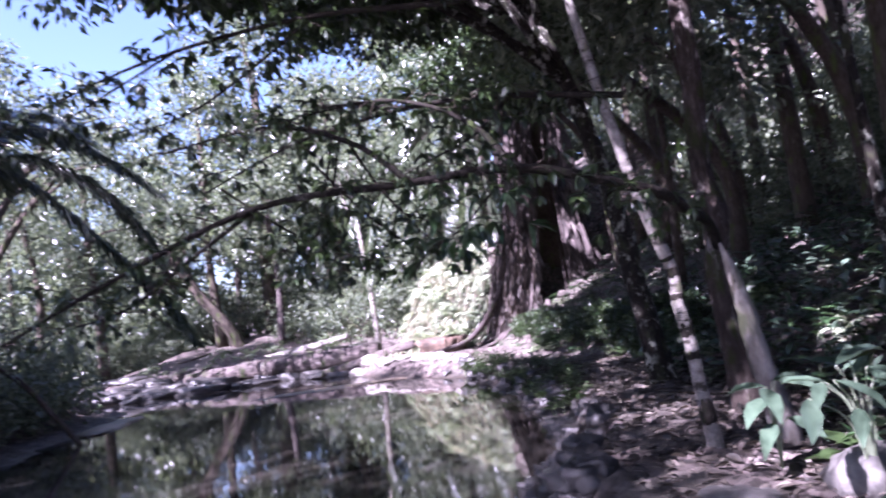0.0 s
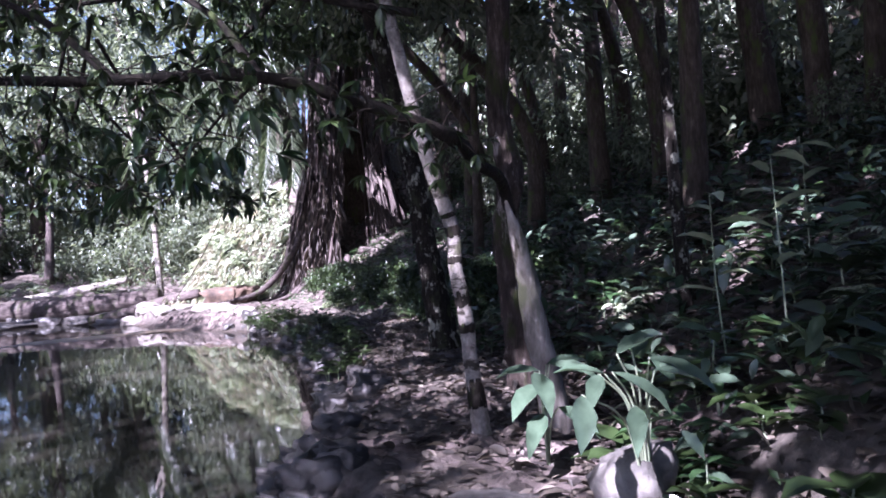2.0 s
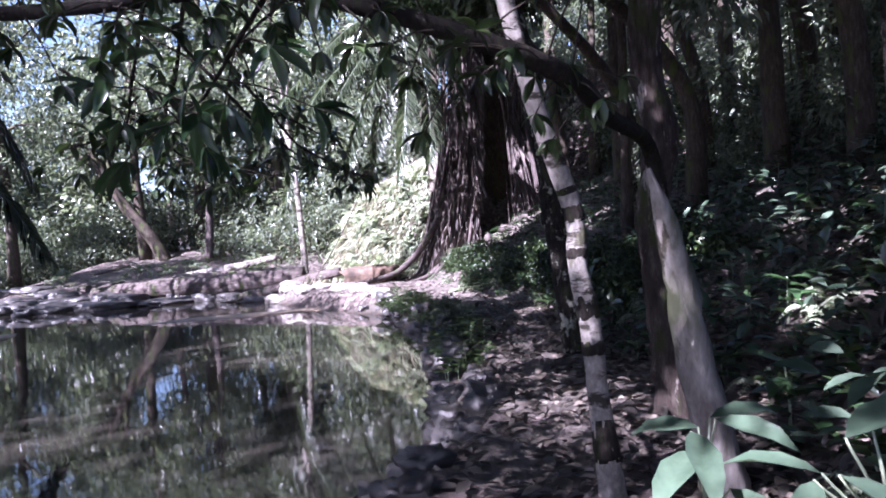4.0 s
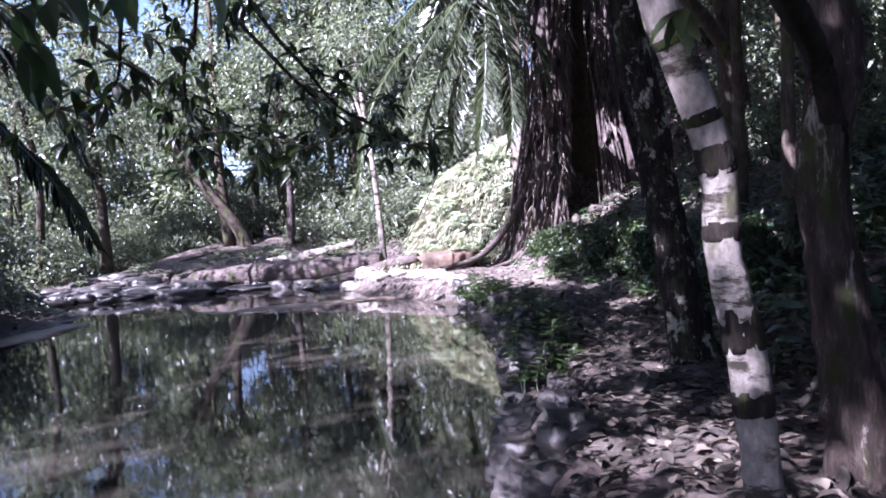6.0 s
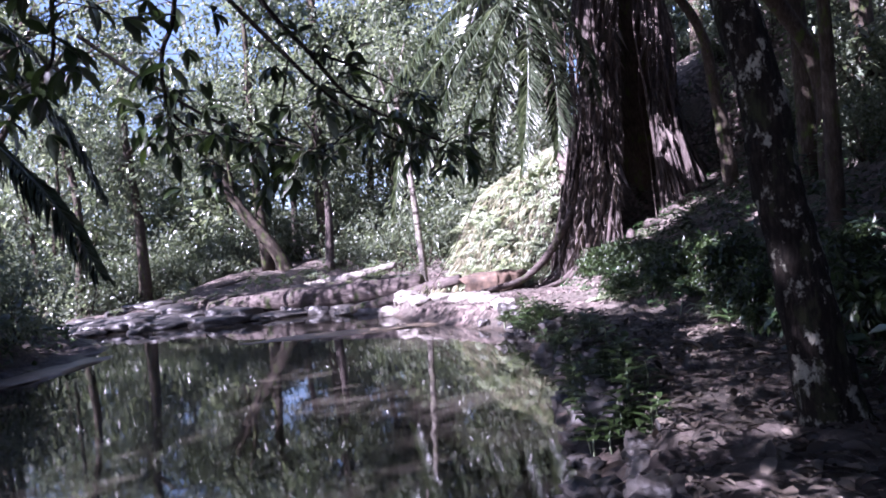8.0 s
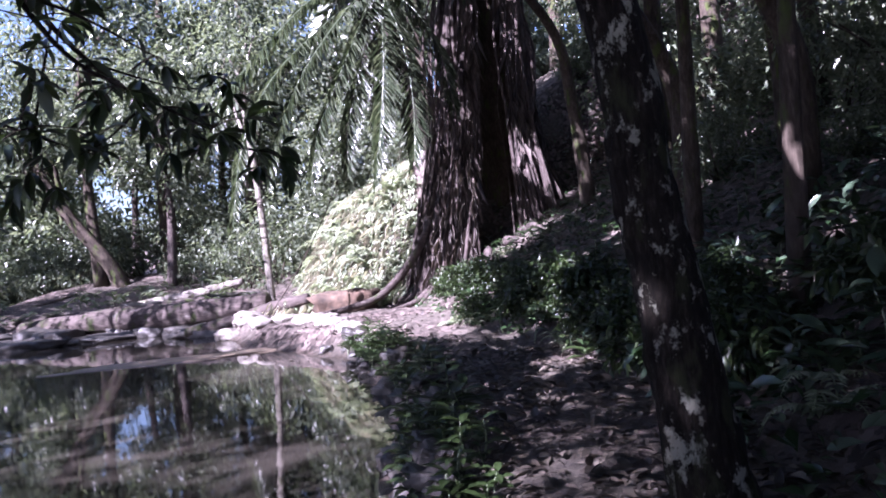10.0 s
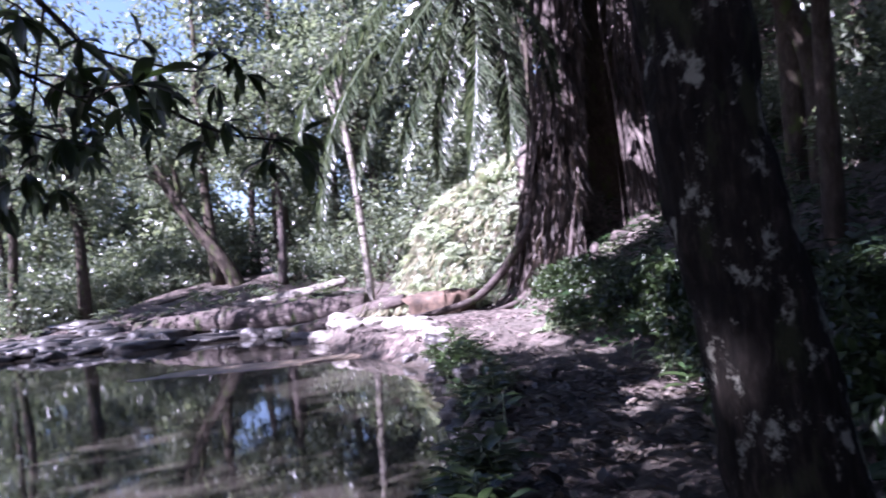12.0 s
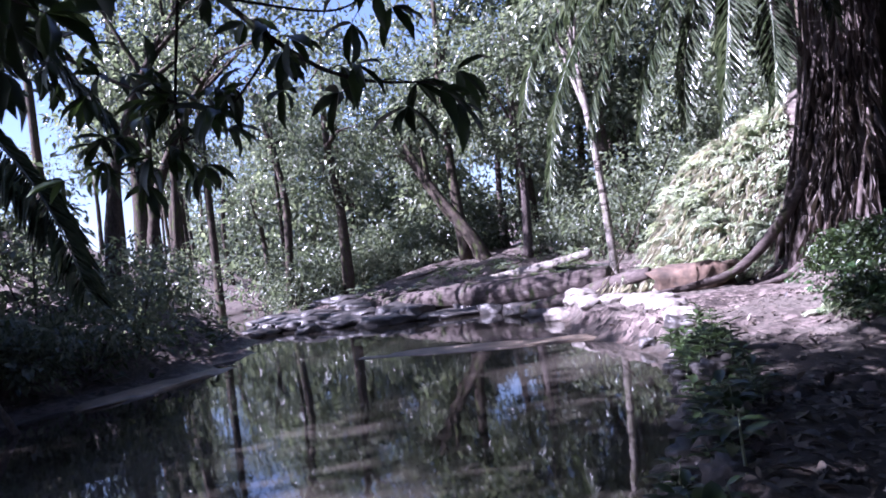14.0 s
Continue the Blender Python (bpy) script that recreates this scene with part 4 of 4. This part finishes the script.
keep = (uy > 11) | (ux > 7.5) | (rng.random(len(ux)) < 0.75)
ux, uy = ux[keep], uy[keep]
ux, uy = ux + 0.05, uy
n = len(ux)
uz = height(ux, uy) + rng.uniform(0.03, 0.45, n) ** 1.5
us = rng.uniform(0.08, 0.2, n)
clus = 3
ux, uy, uz, us = [np.repeat(q, clus) + s * rng.normal(size=n * clus) for q, s in ((ux, 0.08), (uy, 0.08), (uz, 0.03), (us, 0.0))]
undergrowth = piece("undergrowth", mesh_from("undergrowth", *leaf_data(np.stack([ux, uy, uz], -1), random_dirs(len(ux), 0.4), unit(np.array([0, 0, 1.0]) + random_dirs(len(ux)) * 0.4), us, us * 0.42), M_BROAD))
wx, wy = np.array(slope_places(600, 2.6, 9, 2.5, 15)).T
wx, wy = np.repeat(wx, 4) + rng.normal(size=2400) * 0.1, np.repeat(wy, 4) + rng.normal(size=2400) * 0.1
ws = rng.uniform(0.12, 0.28, 2400)
wide_cover = piece("undergrowth", mesh_from("undergrowth", *leaf_data(np.stack([wx, wy, height(wx, wy) + rng.uniform(0.05, 0.5, 2400)], -1), random_dirs(2400, 0.35), unit(np.array([-0.2, -0.3, 1.0]) + random_dirs(2400) * 0.35), ws, ws * 0.4, FULL), M_BIG))
tagged(wide_cover, "broad-leaved green undergrowth over the leaf litter", "undergrowth", kind="stuff")
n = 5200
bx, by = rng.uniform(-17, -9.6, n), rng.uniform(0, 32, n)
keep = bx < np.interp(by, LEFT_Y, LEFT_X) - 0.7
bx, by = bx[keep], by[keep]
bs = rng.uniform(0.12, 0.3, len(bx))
# The bank's shade is put into this cover by its darkened leaf colour.
bank_cover = piece("undergrowth", mesh_from("undergrowth", *leaf_data(np.stack([bx, by, height(bx, by) + rng.uniform(0.02, 0.5, len(bx))], -1), random_dirs(len(bx), 0.4), unit(np.array([0, 0, 1.0]) + random_dirs(len(bx)) * 0.4), bs, bs * 0.42), M_LEAF_SHADE))
tagged(bank_cover, "leafy undergrowth on the left bank, its green darkened for shade", "undergrowth", kind="stuff")
tagged(undergrowth, "dense low dark green undergrowth on the slope", "undergrowth", kind="stuff")


def broad_plant(label, at, leaves, mat):
    """Arching stalks from one foot, each with a blade from its base to its tip: (base, tip, width)."""
    ob = thing("broad_leaved_plant", label, "plant", at=at)
    o = np.array(at)
    for base, tip, wide in leaves:
        s, e = np.array(base) - o, np.array(tip) - o
        piece("stalk", tube("stalk", [(0, 0, -0.05), s * np.array((0.35, 0.35, 0.7)), s], [0.008, 0.006, 0.004], M_FERN, 5), ob)
        ln = float(np.linalg.norm(e - s))
        v, f = leaf_data([s], [e - s + np.array((0, 0, 0.1 * ln))], np.array([[0.1 * rng.normal(), -0.25, 1.0]]), ln, wide, FULL)
        piece("leaf", mesh_from("leaf", v, f, mat), ob)


broad_plant("plant with large arching grey-green leaves beside the path", spot(2.4, 4.3),
            [((2.27, 4.30, 1.19), (2.52, 4.34, 1.26), 0.11), ((2.38, 4.36, 1.22), (2.66, 4.45, 1.24), 0.10), ((2.40, 4.22, 1.17), (2.62, 4.0, 1.02), 0.12), ((2.20, 4.22, 1.12), (2.38, 4.0, 0.95), 0.12),
             ((1.97, 4.08, 1.06), (1.88, 3.90, 0.86), 0.12), ((2.12, 4.2, 1.12), (1.98, 4.02, 1.0), 0.09), ((2.2, 4.3, 1.1), (1.98, 4.42, 1.12), 0.08), ((2.5, 4.35, 1.08), (2.78, 4.25, 0.98), 0.11), ((2.3, 4.2, 0.95), (2.16, 3.95, 0.8), 0.1)], M_BIG)
broad_plant("low plant with narrow pale green leaves at the trunk's foot", spot(2.25, 5.2),
            [((2.2, 5.15, 0.92), (1.95, 4.95, 0.78), 0.14), ((2.2, 5.2, 0.98), (2.15, 4.85, 0.8), 0.13), ((2.3, 5.2, 1.02), (2.5, 4.95, 0.95), 0.11), ((2.25, 5.25, 0.98), (2.0, 5.35, 0.95), 0.12), ((2.32, 5.3, 1.0), (2.62, 5.3, 1.0), 0.11), ((2.2, 5.1, 0.75), (1.98, 4.8, 0.6), 0.12), ((2.3, 5.1, 0.78), (2.4, 4.8, 0.66), 0.11)], M_BIG)


# ---- branches that hang over the water ----
rng = np.random.default_rng(27)
# Default leaf colour is lowered so the sprays read as shaded silhouettes.
def leafy_branch(label, lines, leaf, per, mat=M_LEAF_SHADE, aspect=0.3, cluster=5, gap=0.16, start=0.25):
    ob = thing("branch", label, "branch", at=tuple(lines[0][0][0]))
    o = np.array(lines[0][0][0], float)
    twigs, data = [], []
    for pts, r0, r1 in lines:
        pts = np.array(pts, float)
        piece("bough", tube("bough", pts - o, [r0, (r0 + r1) / 2, r1], M_MOSSY, 9, 0.09, 10 * len(pts)), ob)
        total = np.sum(np.linalg.norm(np.diff(pts, axis=0), axis=1))
        count = max(2, int(total * (1 - start) / gap))
        fine = smooth_line(pts, 120)
        for u in np.concatenate([np.linspace(start, 0.98, count), [1.0]]):
            p = fine[int(u * 119)]
            for _ in range(per):
                d = unit(np.array([rng.normal(), rng.normal(), rng.normal() * 0.6 - 0.15]))
                e = p + d * rng.uniform(0.12, 0.42)
                if in_a_gap(e[None], 1.0)[0]:
                    continue
                twigs.append(([p - o, (p + e) / 2 + (0, 0, 0.02) - o, e - o], [0.005, 0.003]))
                k = cluster
                w = unit(d[None] * 0.5 + random_dirs(k) * 0.8 + np.array([0, 0, -0.55]))
                ln = leaf * rng.uniform(0.7, 1.2, k)
                data.append(leaf_data(np.repeat((e - o)[None], k, 0), w, unit(np.array([0, 0, 1.0]) + random_dirs(k) * 0.5), ln, ln * aspect, FULL))
    tagged(piece("twig_spray", tubes("twig_spray", twigs, M_TWIG, 4, 0), ob), kind="stuff")
    tagged(piece("foliage", mesh_from("foliage", *join_data(data), mat), ob), kind="stuff")
    return ob


leafy_branch("long mossy branch reaching over the pool, thick with small dark leaves",
    [([(2.97, 7.5, 1.75), (2.95, 7.44, 2.1), (2.78, 7.2, 2.36), (2.25, 6.2, 2.37), (1.84, 5.36, 2.41), (1.47, 5.15, 2.52), (0.71, 5.09, 2.73), (-0.04, 5.3, 2.76), (-1.24, 5.5, 2.75), (-2.5, 5.8, 2.37), (-3.6, 6.2, 2.0)], 0.062, 0.014),
     ([(-0.04, 5.3, 2.76), (-0.5, 5.6, 3.2), (-1.2, 6.0, 3.5), (-2.2, 6.4, 3.5)], 0.025, 0.008),
     ([(0.71, 5.09, 2.73), (0.4, 5.7, 3.3), (-0.2, 6.3, 3.7), (-1.0, 6.8, 3.8)], 0.025, 0.008),
     ([(-1.24, 5.5, 2.75), (-1.9, 6.0, 2.5), (-2.7, 6.6, 2.2), (-3.6, 7.2, 2.1)], 0.02, 0.007)], 0.105, 3, cluster=6, gap=0.115, aspect=0.38, start=0.36)
leafy_branch("drooping branch with large dark lance-shaped leaves",
    [([(-1.9, 13.6, 4.9), (-1.31, 13.9, 4.17), (-0.99, 13.9, 3.8), (-0.54, 13.9, 3.38), (-0.19, 13.9, 3.11), (0.17, 13.9, 2.95), (0.56, 13.9, 2.86)], 0.03, 0.006),
     ([(-0.54, 13.9, 3.38), (-0.96, 13.9, 3.05), (-1.49, 13.9, 2.86)], 0.012, 0.005),
     ([(-1.31, 13.9, 4.17), (-1.6, 14.0, 3.2), (-1.83, 14.2, 2.8), (-2.5, 14.2, 2.8)], 0.014, 0.005),
     ([(-0.99, 13.9, 3.8), (-0.25, 14.1, 3.56), (0.14, 14.1, 3.59)], 0.012, 0.005)], 0.27, 2, aspect=0.32, cluster=5, gap=0.36)
leafy_branch("shaded branch with clusters of large dark leaves",
    [([(-3.6, 13.4, 4.6), (-2.9, 13.7, 4.0), (-2.2, 13.9, 3.5), (-1.6, 13.9, 3.2), (-1.0, 13.9, 2.95)], 0.025, 0.006),
     ([(-2.9, 13.7, 4.0), (-2.7, 13.9, 3.4), (-2.3, 14.0, 3.0)], 0.012, 0.005)], 0.26, 2, aspect=0.32, cluster=6, gap=0.3, start=0.3)
leafy_branch("drooping twig hung with dark pointed leaves",
    [([(-1.0, 10.8, 4.6), (-0.58, 11.0, 3.79), (-0.26, 11.0, 3.37), (0.01, 11.0, 3.0), (0.3, 11.0, 2.8), (0.72, 11.0, 2.55)], 0.025, 0.005),
     ([(-0.26, 11.0, 3.37), (0.1, 11.0, 3.2), (0.47, 11.0, 2.96)], 0.012, 0.004)], 0.17, 2, aspect=0.34, cluster=6, gap=0.2, start=0.4)
leafy_branch("leafy dark branch drooping over the pool",
    [([(-1.0, 10.6, 4.8), (-1.29, 11.0, 3.85), (-1.43, 11.0, 3.46), (-1.37, 11.0, 3.0), (-0.93, 11.0, 2.77), (-0.28, 11.0, 2.62)], 0.025, 0.005),
     ([(-1.0, 9.2, 4.2), (-1.25, 9.4, 3.4), (-1.4, 9.5, 3.0), (-1.9, 9.5, 2.85)], 0.02, 0.005)], 0.20, 3, aspect=0.36, cluster=5, gap=0.22, start=0.2)


leafy_branch("low twig with long dark green leaves over the water's edge",
    [([(0.71, 5.09, 2.73), (0.5, 5.4, 2.6), (0.34, 5.55, 2.45), (0.2, 5.6, 2.36)], 0.012, 0.004)], 0.2, 3, mat=M_BROAD, aspect=0.3, cluster=5, gap=0.12, start=0.3)
leafy_branch("high leafy bough spreading over the pool",
    [([(1.8, 6.0, 3.4), (0.9, 6.3, 3.6), (0.0, 6.8, 3.75), (-1.2, 7.4, 3.7), (-2.4, 8.0, 3.4)], 0.03, 0.007),
     ([(0.9, 6.3, 3.6), (0.6, 7.2, 3.5), (0.1, 8.2, 3.5), (-0.4, 9.2, 3.5)], 0.02, 0.006),
     ([(0.0, 6.8, 3.75), (-0.8, 7.6, 4.1), (-1.8, 8.6, 4.2)], 0.02, 0.006)], 0.14, 2, aspect=0.36, cluster=6, gap=0.15, start=0.1)

leafy_branch("high spray of small dark leaves over the pool",
    [([(0.6, 6.3, 4.5), (-0.8, 6.8, 4.75), (-2.2, 7.1, 4.7), (-3.4, 7.4, 4.5), (-4.4, 7.6, 4.2)], 0.03, 0.006),
     ([(-0.8, 6.8, 4.75), (-1.6, 7.4, 4.5), (-2.4, 8.0, 4.35), (-3.2, 8.4, 4.3)], 0.02, 0.006),
     ([(-2.2, 7.1, 4.7), (-2.8, 7.0, 4.35), (-3.4, 6.9, 4.0)], 0.015, 0.005)], 0.13, 2, aspect=0.36, cluster=6, gap=0.14, start=0.1)

# ---- rocks, logs, sand and clay ----
rng = np.random.default_rng(28)
def rock(name, label, at, size, mat, category="rock", group="", square=0.75, jag=0.2, turn=None):
    bm = bmesh.new()
    bmesh.ops.create_icosphere(bm, subdivisions=3, radius=1)
    off = Vector(rng.uniform(-50, 50, 3))
    for v in bm.verts:
        v.co = Vector([math.copysign(abs(q) ** square, q) for q in v.co])
        d = 1 + 0.45 * noise.noise(v.co * 1.3 + off) + jag * noise.noise(v.co * 3.7 + off) + jag * 0.5 * noise.noise(v.co * 8.1 + off)
        v.co = Vector((v.co.x * size[0] * d, v.co.y * size[1] * d, v.co.z * size[2] * d))
    me = bpy.data.meshes.new(name)
    bm.to_mesh(me)
    bm.free()
    me.polygons.foreach_set("use_smooth", np.ones(len(me.polygons), dtype=bool))
    me.materials.append(mat)
    ob = piece(name, me)
    ob.location, ob.rotation_euler = at, (0, 0, rng.uniform(0, 6.28) if turn is None else turn)
    return tagged(ob, label, category, group)


for k in range(80):
    x = -18 + 14.6 * rng.random()
    y = float(np.interp(x, FAR_X, FAR_Y)) + rng.uniform(-0.3, 1.0) * (1 if k < 40 else 5.5)
    s = rng.uniform(0.25, 0.8)
    rock("flat_rock", "flat wet grey rock on the far shore", (x, y, max(0.08, float(height(x, y)))), (s * 1.5, s, rng.uniform(0.12, 0.26)), M_ROCK, group="rocks along the far shore")
for x, y, s in [(-3.0, 27.0, 0.3), (-2.5, 27.2, 0.34), (-2.0, 26.2, 0.3), (-1.2, 25.3, 0.28), (-0.6, 24.9, 0.3), (0.2, 23.6, 0.28), (0.6, 22.0, 0.24), (-1.7, 25.4, 0.25), (-0.1, 24.3, 0.3)]:
    rock("pale_stone", "pale sunlit limestone block at the water's edge", spot(x, y, 0.02), (s * 1.2, s, s * 0.6), M_STONE, group="stones at the water's edge")
for k in range(90):
    y = 5.6 + 16 * ((k + rng.random()) / 90) ** 1.4
    x = float(np.interp(y, SHORE_Y, SHORE_X)) + rng.uniform(-0.05, 0.5)
    s = rng.uniform(0.07, 0.2)
    rock("bank_stone", "dark muddy stone in the bank of the pool", spot(x, y, 0.0), (s * 1.1, s, s * 0.8), M_ROCK, group="stones in the bank", square=0.6, jag=0.55)
rock("white_stone", "white weathered stone in the bank of the pool", (1.93, 10.5, 0.14), (0.14, 0.12, 0.11), M_STONE)
rock("white_stone", "white weathered stone in the bank of the pool", (1.72, 9.7, 0.1), (0.1, 0.08, 0.08), M_STONE)
rock("boulder", "rounded grey boulder beside the path", spot(2.42, 4.47, 0.06), (0.27, 0.2, 0.2), M_GREY)
rock("boulder", "flat grey boulder sunk in the path", spot(1.75, 4.6, -0.02), (0.3, 0.24, 0.08), M_GREY)
rock("clay_block", "block of exposed orange clay under the ferns", (0.12, 27.4, 0.70), (0.85, 0.32, 0.27), M_CLAY, "clay", square=0.4, turn=0.0)
bar = rock("sand_bar", "low bar of pale silt awash in the pool", (-3.2, 23.0, -0.022), (2.9, 0.5, 0.055), M_SAND, "sand")
bar.rotation_euler = (0, 0, 0.2)
spit = rock("sand_spit", "low spit of pale sand at the shaded bank", (-9.0, 20.2, -0.015), (0.5, 2.2, 0.07), M_SAND, "sand")
spit.rotation_euler = (0, 0, 0.12)


def log(label, line, radii, mat=M_LOG):
    ob = piece("log", tube("log", np.array(line) - np.array(line[0]), radii, mat, 12, 0.07, 26))
    ob.location = line[0]
    return tagged(ob, label, "log")


log("long fallen grey log lying along the shore", [(-4.6, 28.7, 0.14), (-3.0, 28.5, 0.38), (-1.9, 28.2, 0.66), (-0.9, 27.8, 0.86)], [0.14, 0.2, 0.2, 0.14])
log("thick dark brown trunk fallen along the far shore", [(-11.0, 32.4, 0.42), (-8.2, 31.5, 0.52), (-5.4, 30.6, 0.54), (-2.4, 30.0, 0.72)], [0.26, 0.36, 0.40, 0.34])
log("weathered fallen trunk lying on the far bank", [(-14.5, 34.0, 0.4), (-11.5, 33.6, 0.5), (-8.4, 33.4, 0.55), (-5.2, 33.8, 0.7)], [0.2, 0.3, 0.32, 0.3])
log("pale bare log on the far bank", [(-8.5, 36.2, 0.8), (-6.6, 35.9, 1.0), (-4.2, 35.0, 1.4)], [0.16, 0.2, 0.12], M_PALE)
log("thin fallen branch on the far bank", [(-18, 37.5, 0.5), (-14.0, 38.0, 0.95), (-11.8, 38.6, 1.4)], [0.05, 0.08, 0.04], M_BARK)
log("bare grey branch leaning from the bank into the pool", [(-8.1, 16.75, -0.1), (-8.5, 16.65, 0.5), (-9.2, 16.5, 1.5), (-9.8, 16.2, 2.1)], [0.05, 0.06, 0.06, 0.04], M_BARK)
log("thin dry stem hanging from the bank to the water", [(0.25, 26.9, 4.0), (-0.3, 26.5, 2.8), (-1.1, 26.1, 1.4), (-2.2, 25.7, -0.05)], [0.012, 0.015, 0.013, 0.008], M_TWIG)
log("root curving down the fern bank", [(3.0, 28.0, 3.3), (2.2, 27.4, 1.9), (1.2, 26.9, 0.85), (0.2, 26.6, 0.55), (-0.8, 26.4, 0.45)], [0.12, 0.12, 0.1, 0.08, 0.04])

# ---- fallen leaves ----
rng = np.random.default_rng(29)
n = 9000
lx, ly = rng.uniform(-0.8, 8.0, n), rng.uniform(0.5, 25, n)
lx, ly = np.concatenate([lx, rng.uniform(2.6, 7.5, 5200)]), np.concatenate([ly, rng.uniform(3.5, 11.5, 5200)])
big = np.arange(len(lx)) >= n
lx, ly = np.concatenate([lx, rng.uniform(1.3, 4.0, 4800)]), np.concatenate([ly, rng.uniform(4.2, 17, 4800)])
big = np.concatenate([big, rng.random(4800) < 0.35])
keep = lx > np.interp(ly, SHORE_Y, SHORE_X) + 0.3
lx, ly, big = lx[keep], ly[keep], big[keep]
lz = height(lx, ly) + 0.022
ln = rng.uniform(0.04, 0.13, len(lx)) * np.where(big, 1.35, 1.0)
way = unit(np.stack([rng.normal(size=len(lx)), rng.normal(size=len(lx)), rng.normal(size=len(lx)) * 0.25], -1))
litter = piece("leaf_litter", mesh_from("leaf_litter", *leaf_data(np.stack([lx, ly, lz], -1), way, unit(np.array([0, 0, 1.0]) + random_dirs(len(lx)) * 0.45), ln, ln * rng.uniform(0.3, 0.6, len(lx)), FULL), M_LITTER))
tagged(litter, "scattered dry brown fallen leaves", "leaf litter", kind="stuff")
for x, y, s in [(1.95, 5.15, 0.2), (2.95, 13.6, 0.3), (2.75, 13.75, 0.2), (2.3, 8.9, 0.3)]:
    v, f = leaf_data([(0, 0, 0.05)], [(rng.normal(), rng.normal(), 0.1)], np.array([[0, 0.2, 1.0]]), s, s * 0.4, FULL)
    d = piece("fallen_leaf", mesh_from("fallen_leaf", v, f, M_LITTER))
    d.location = spot(x, y, 0.01)
    tagged(d, "large curled dry leaf lying on the path", "leaf", "large fallen leaves")
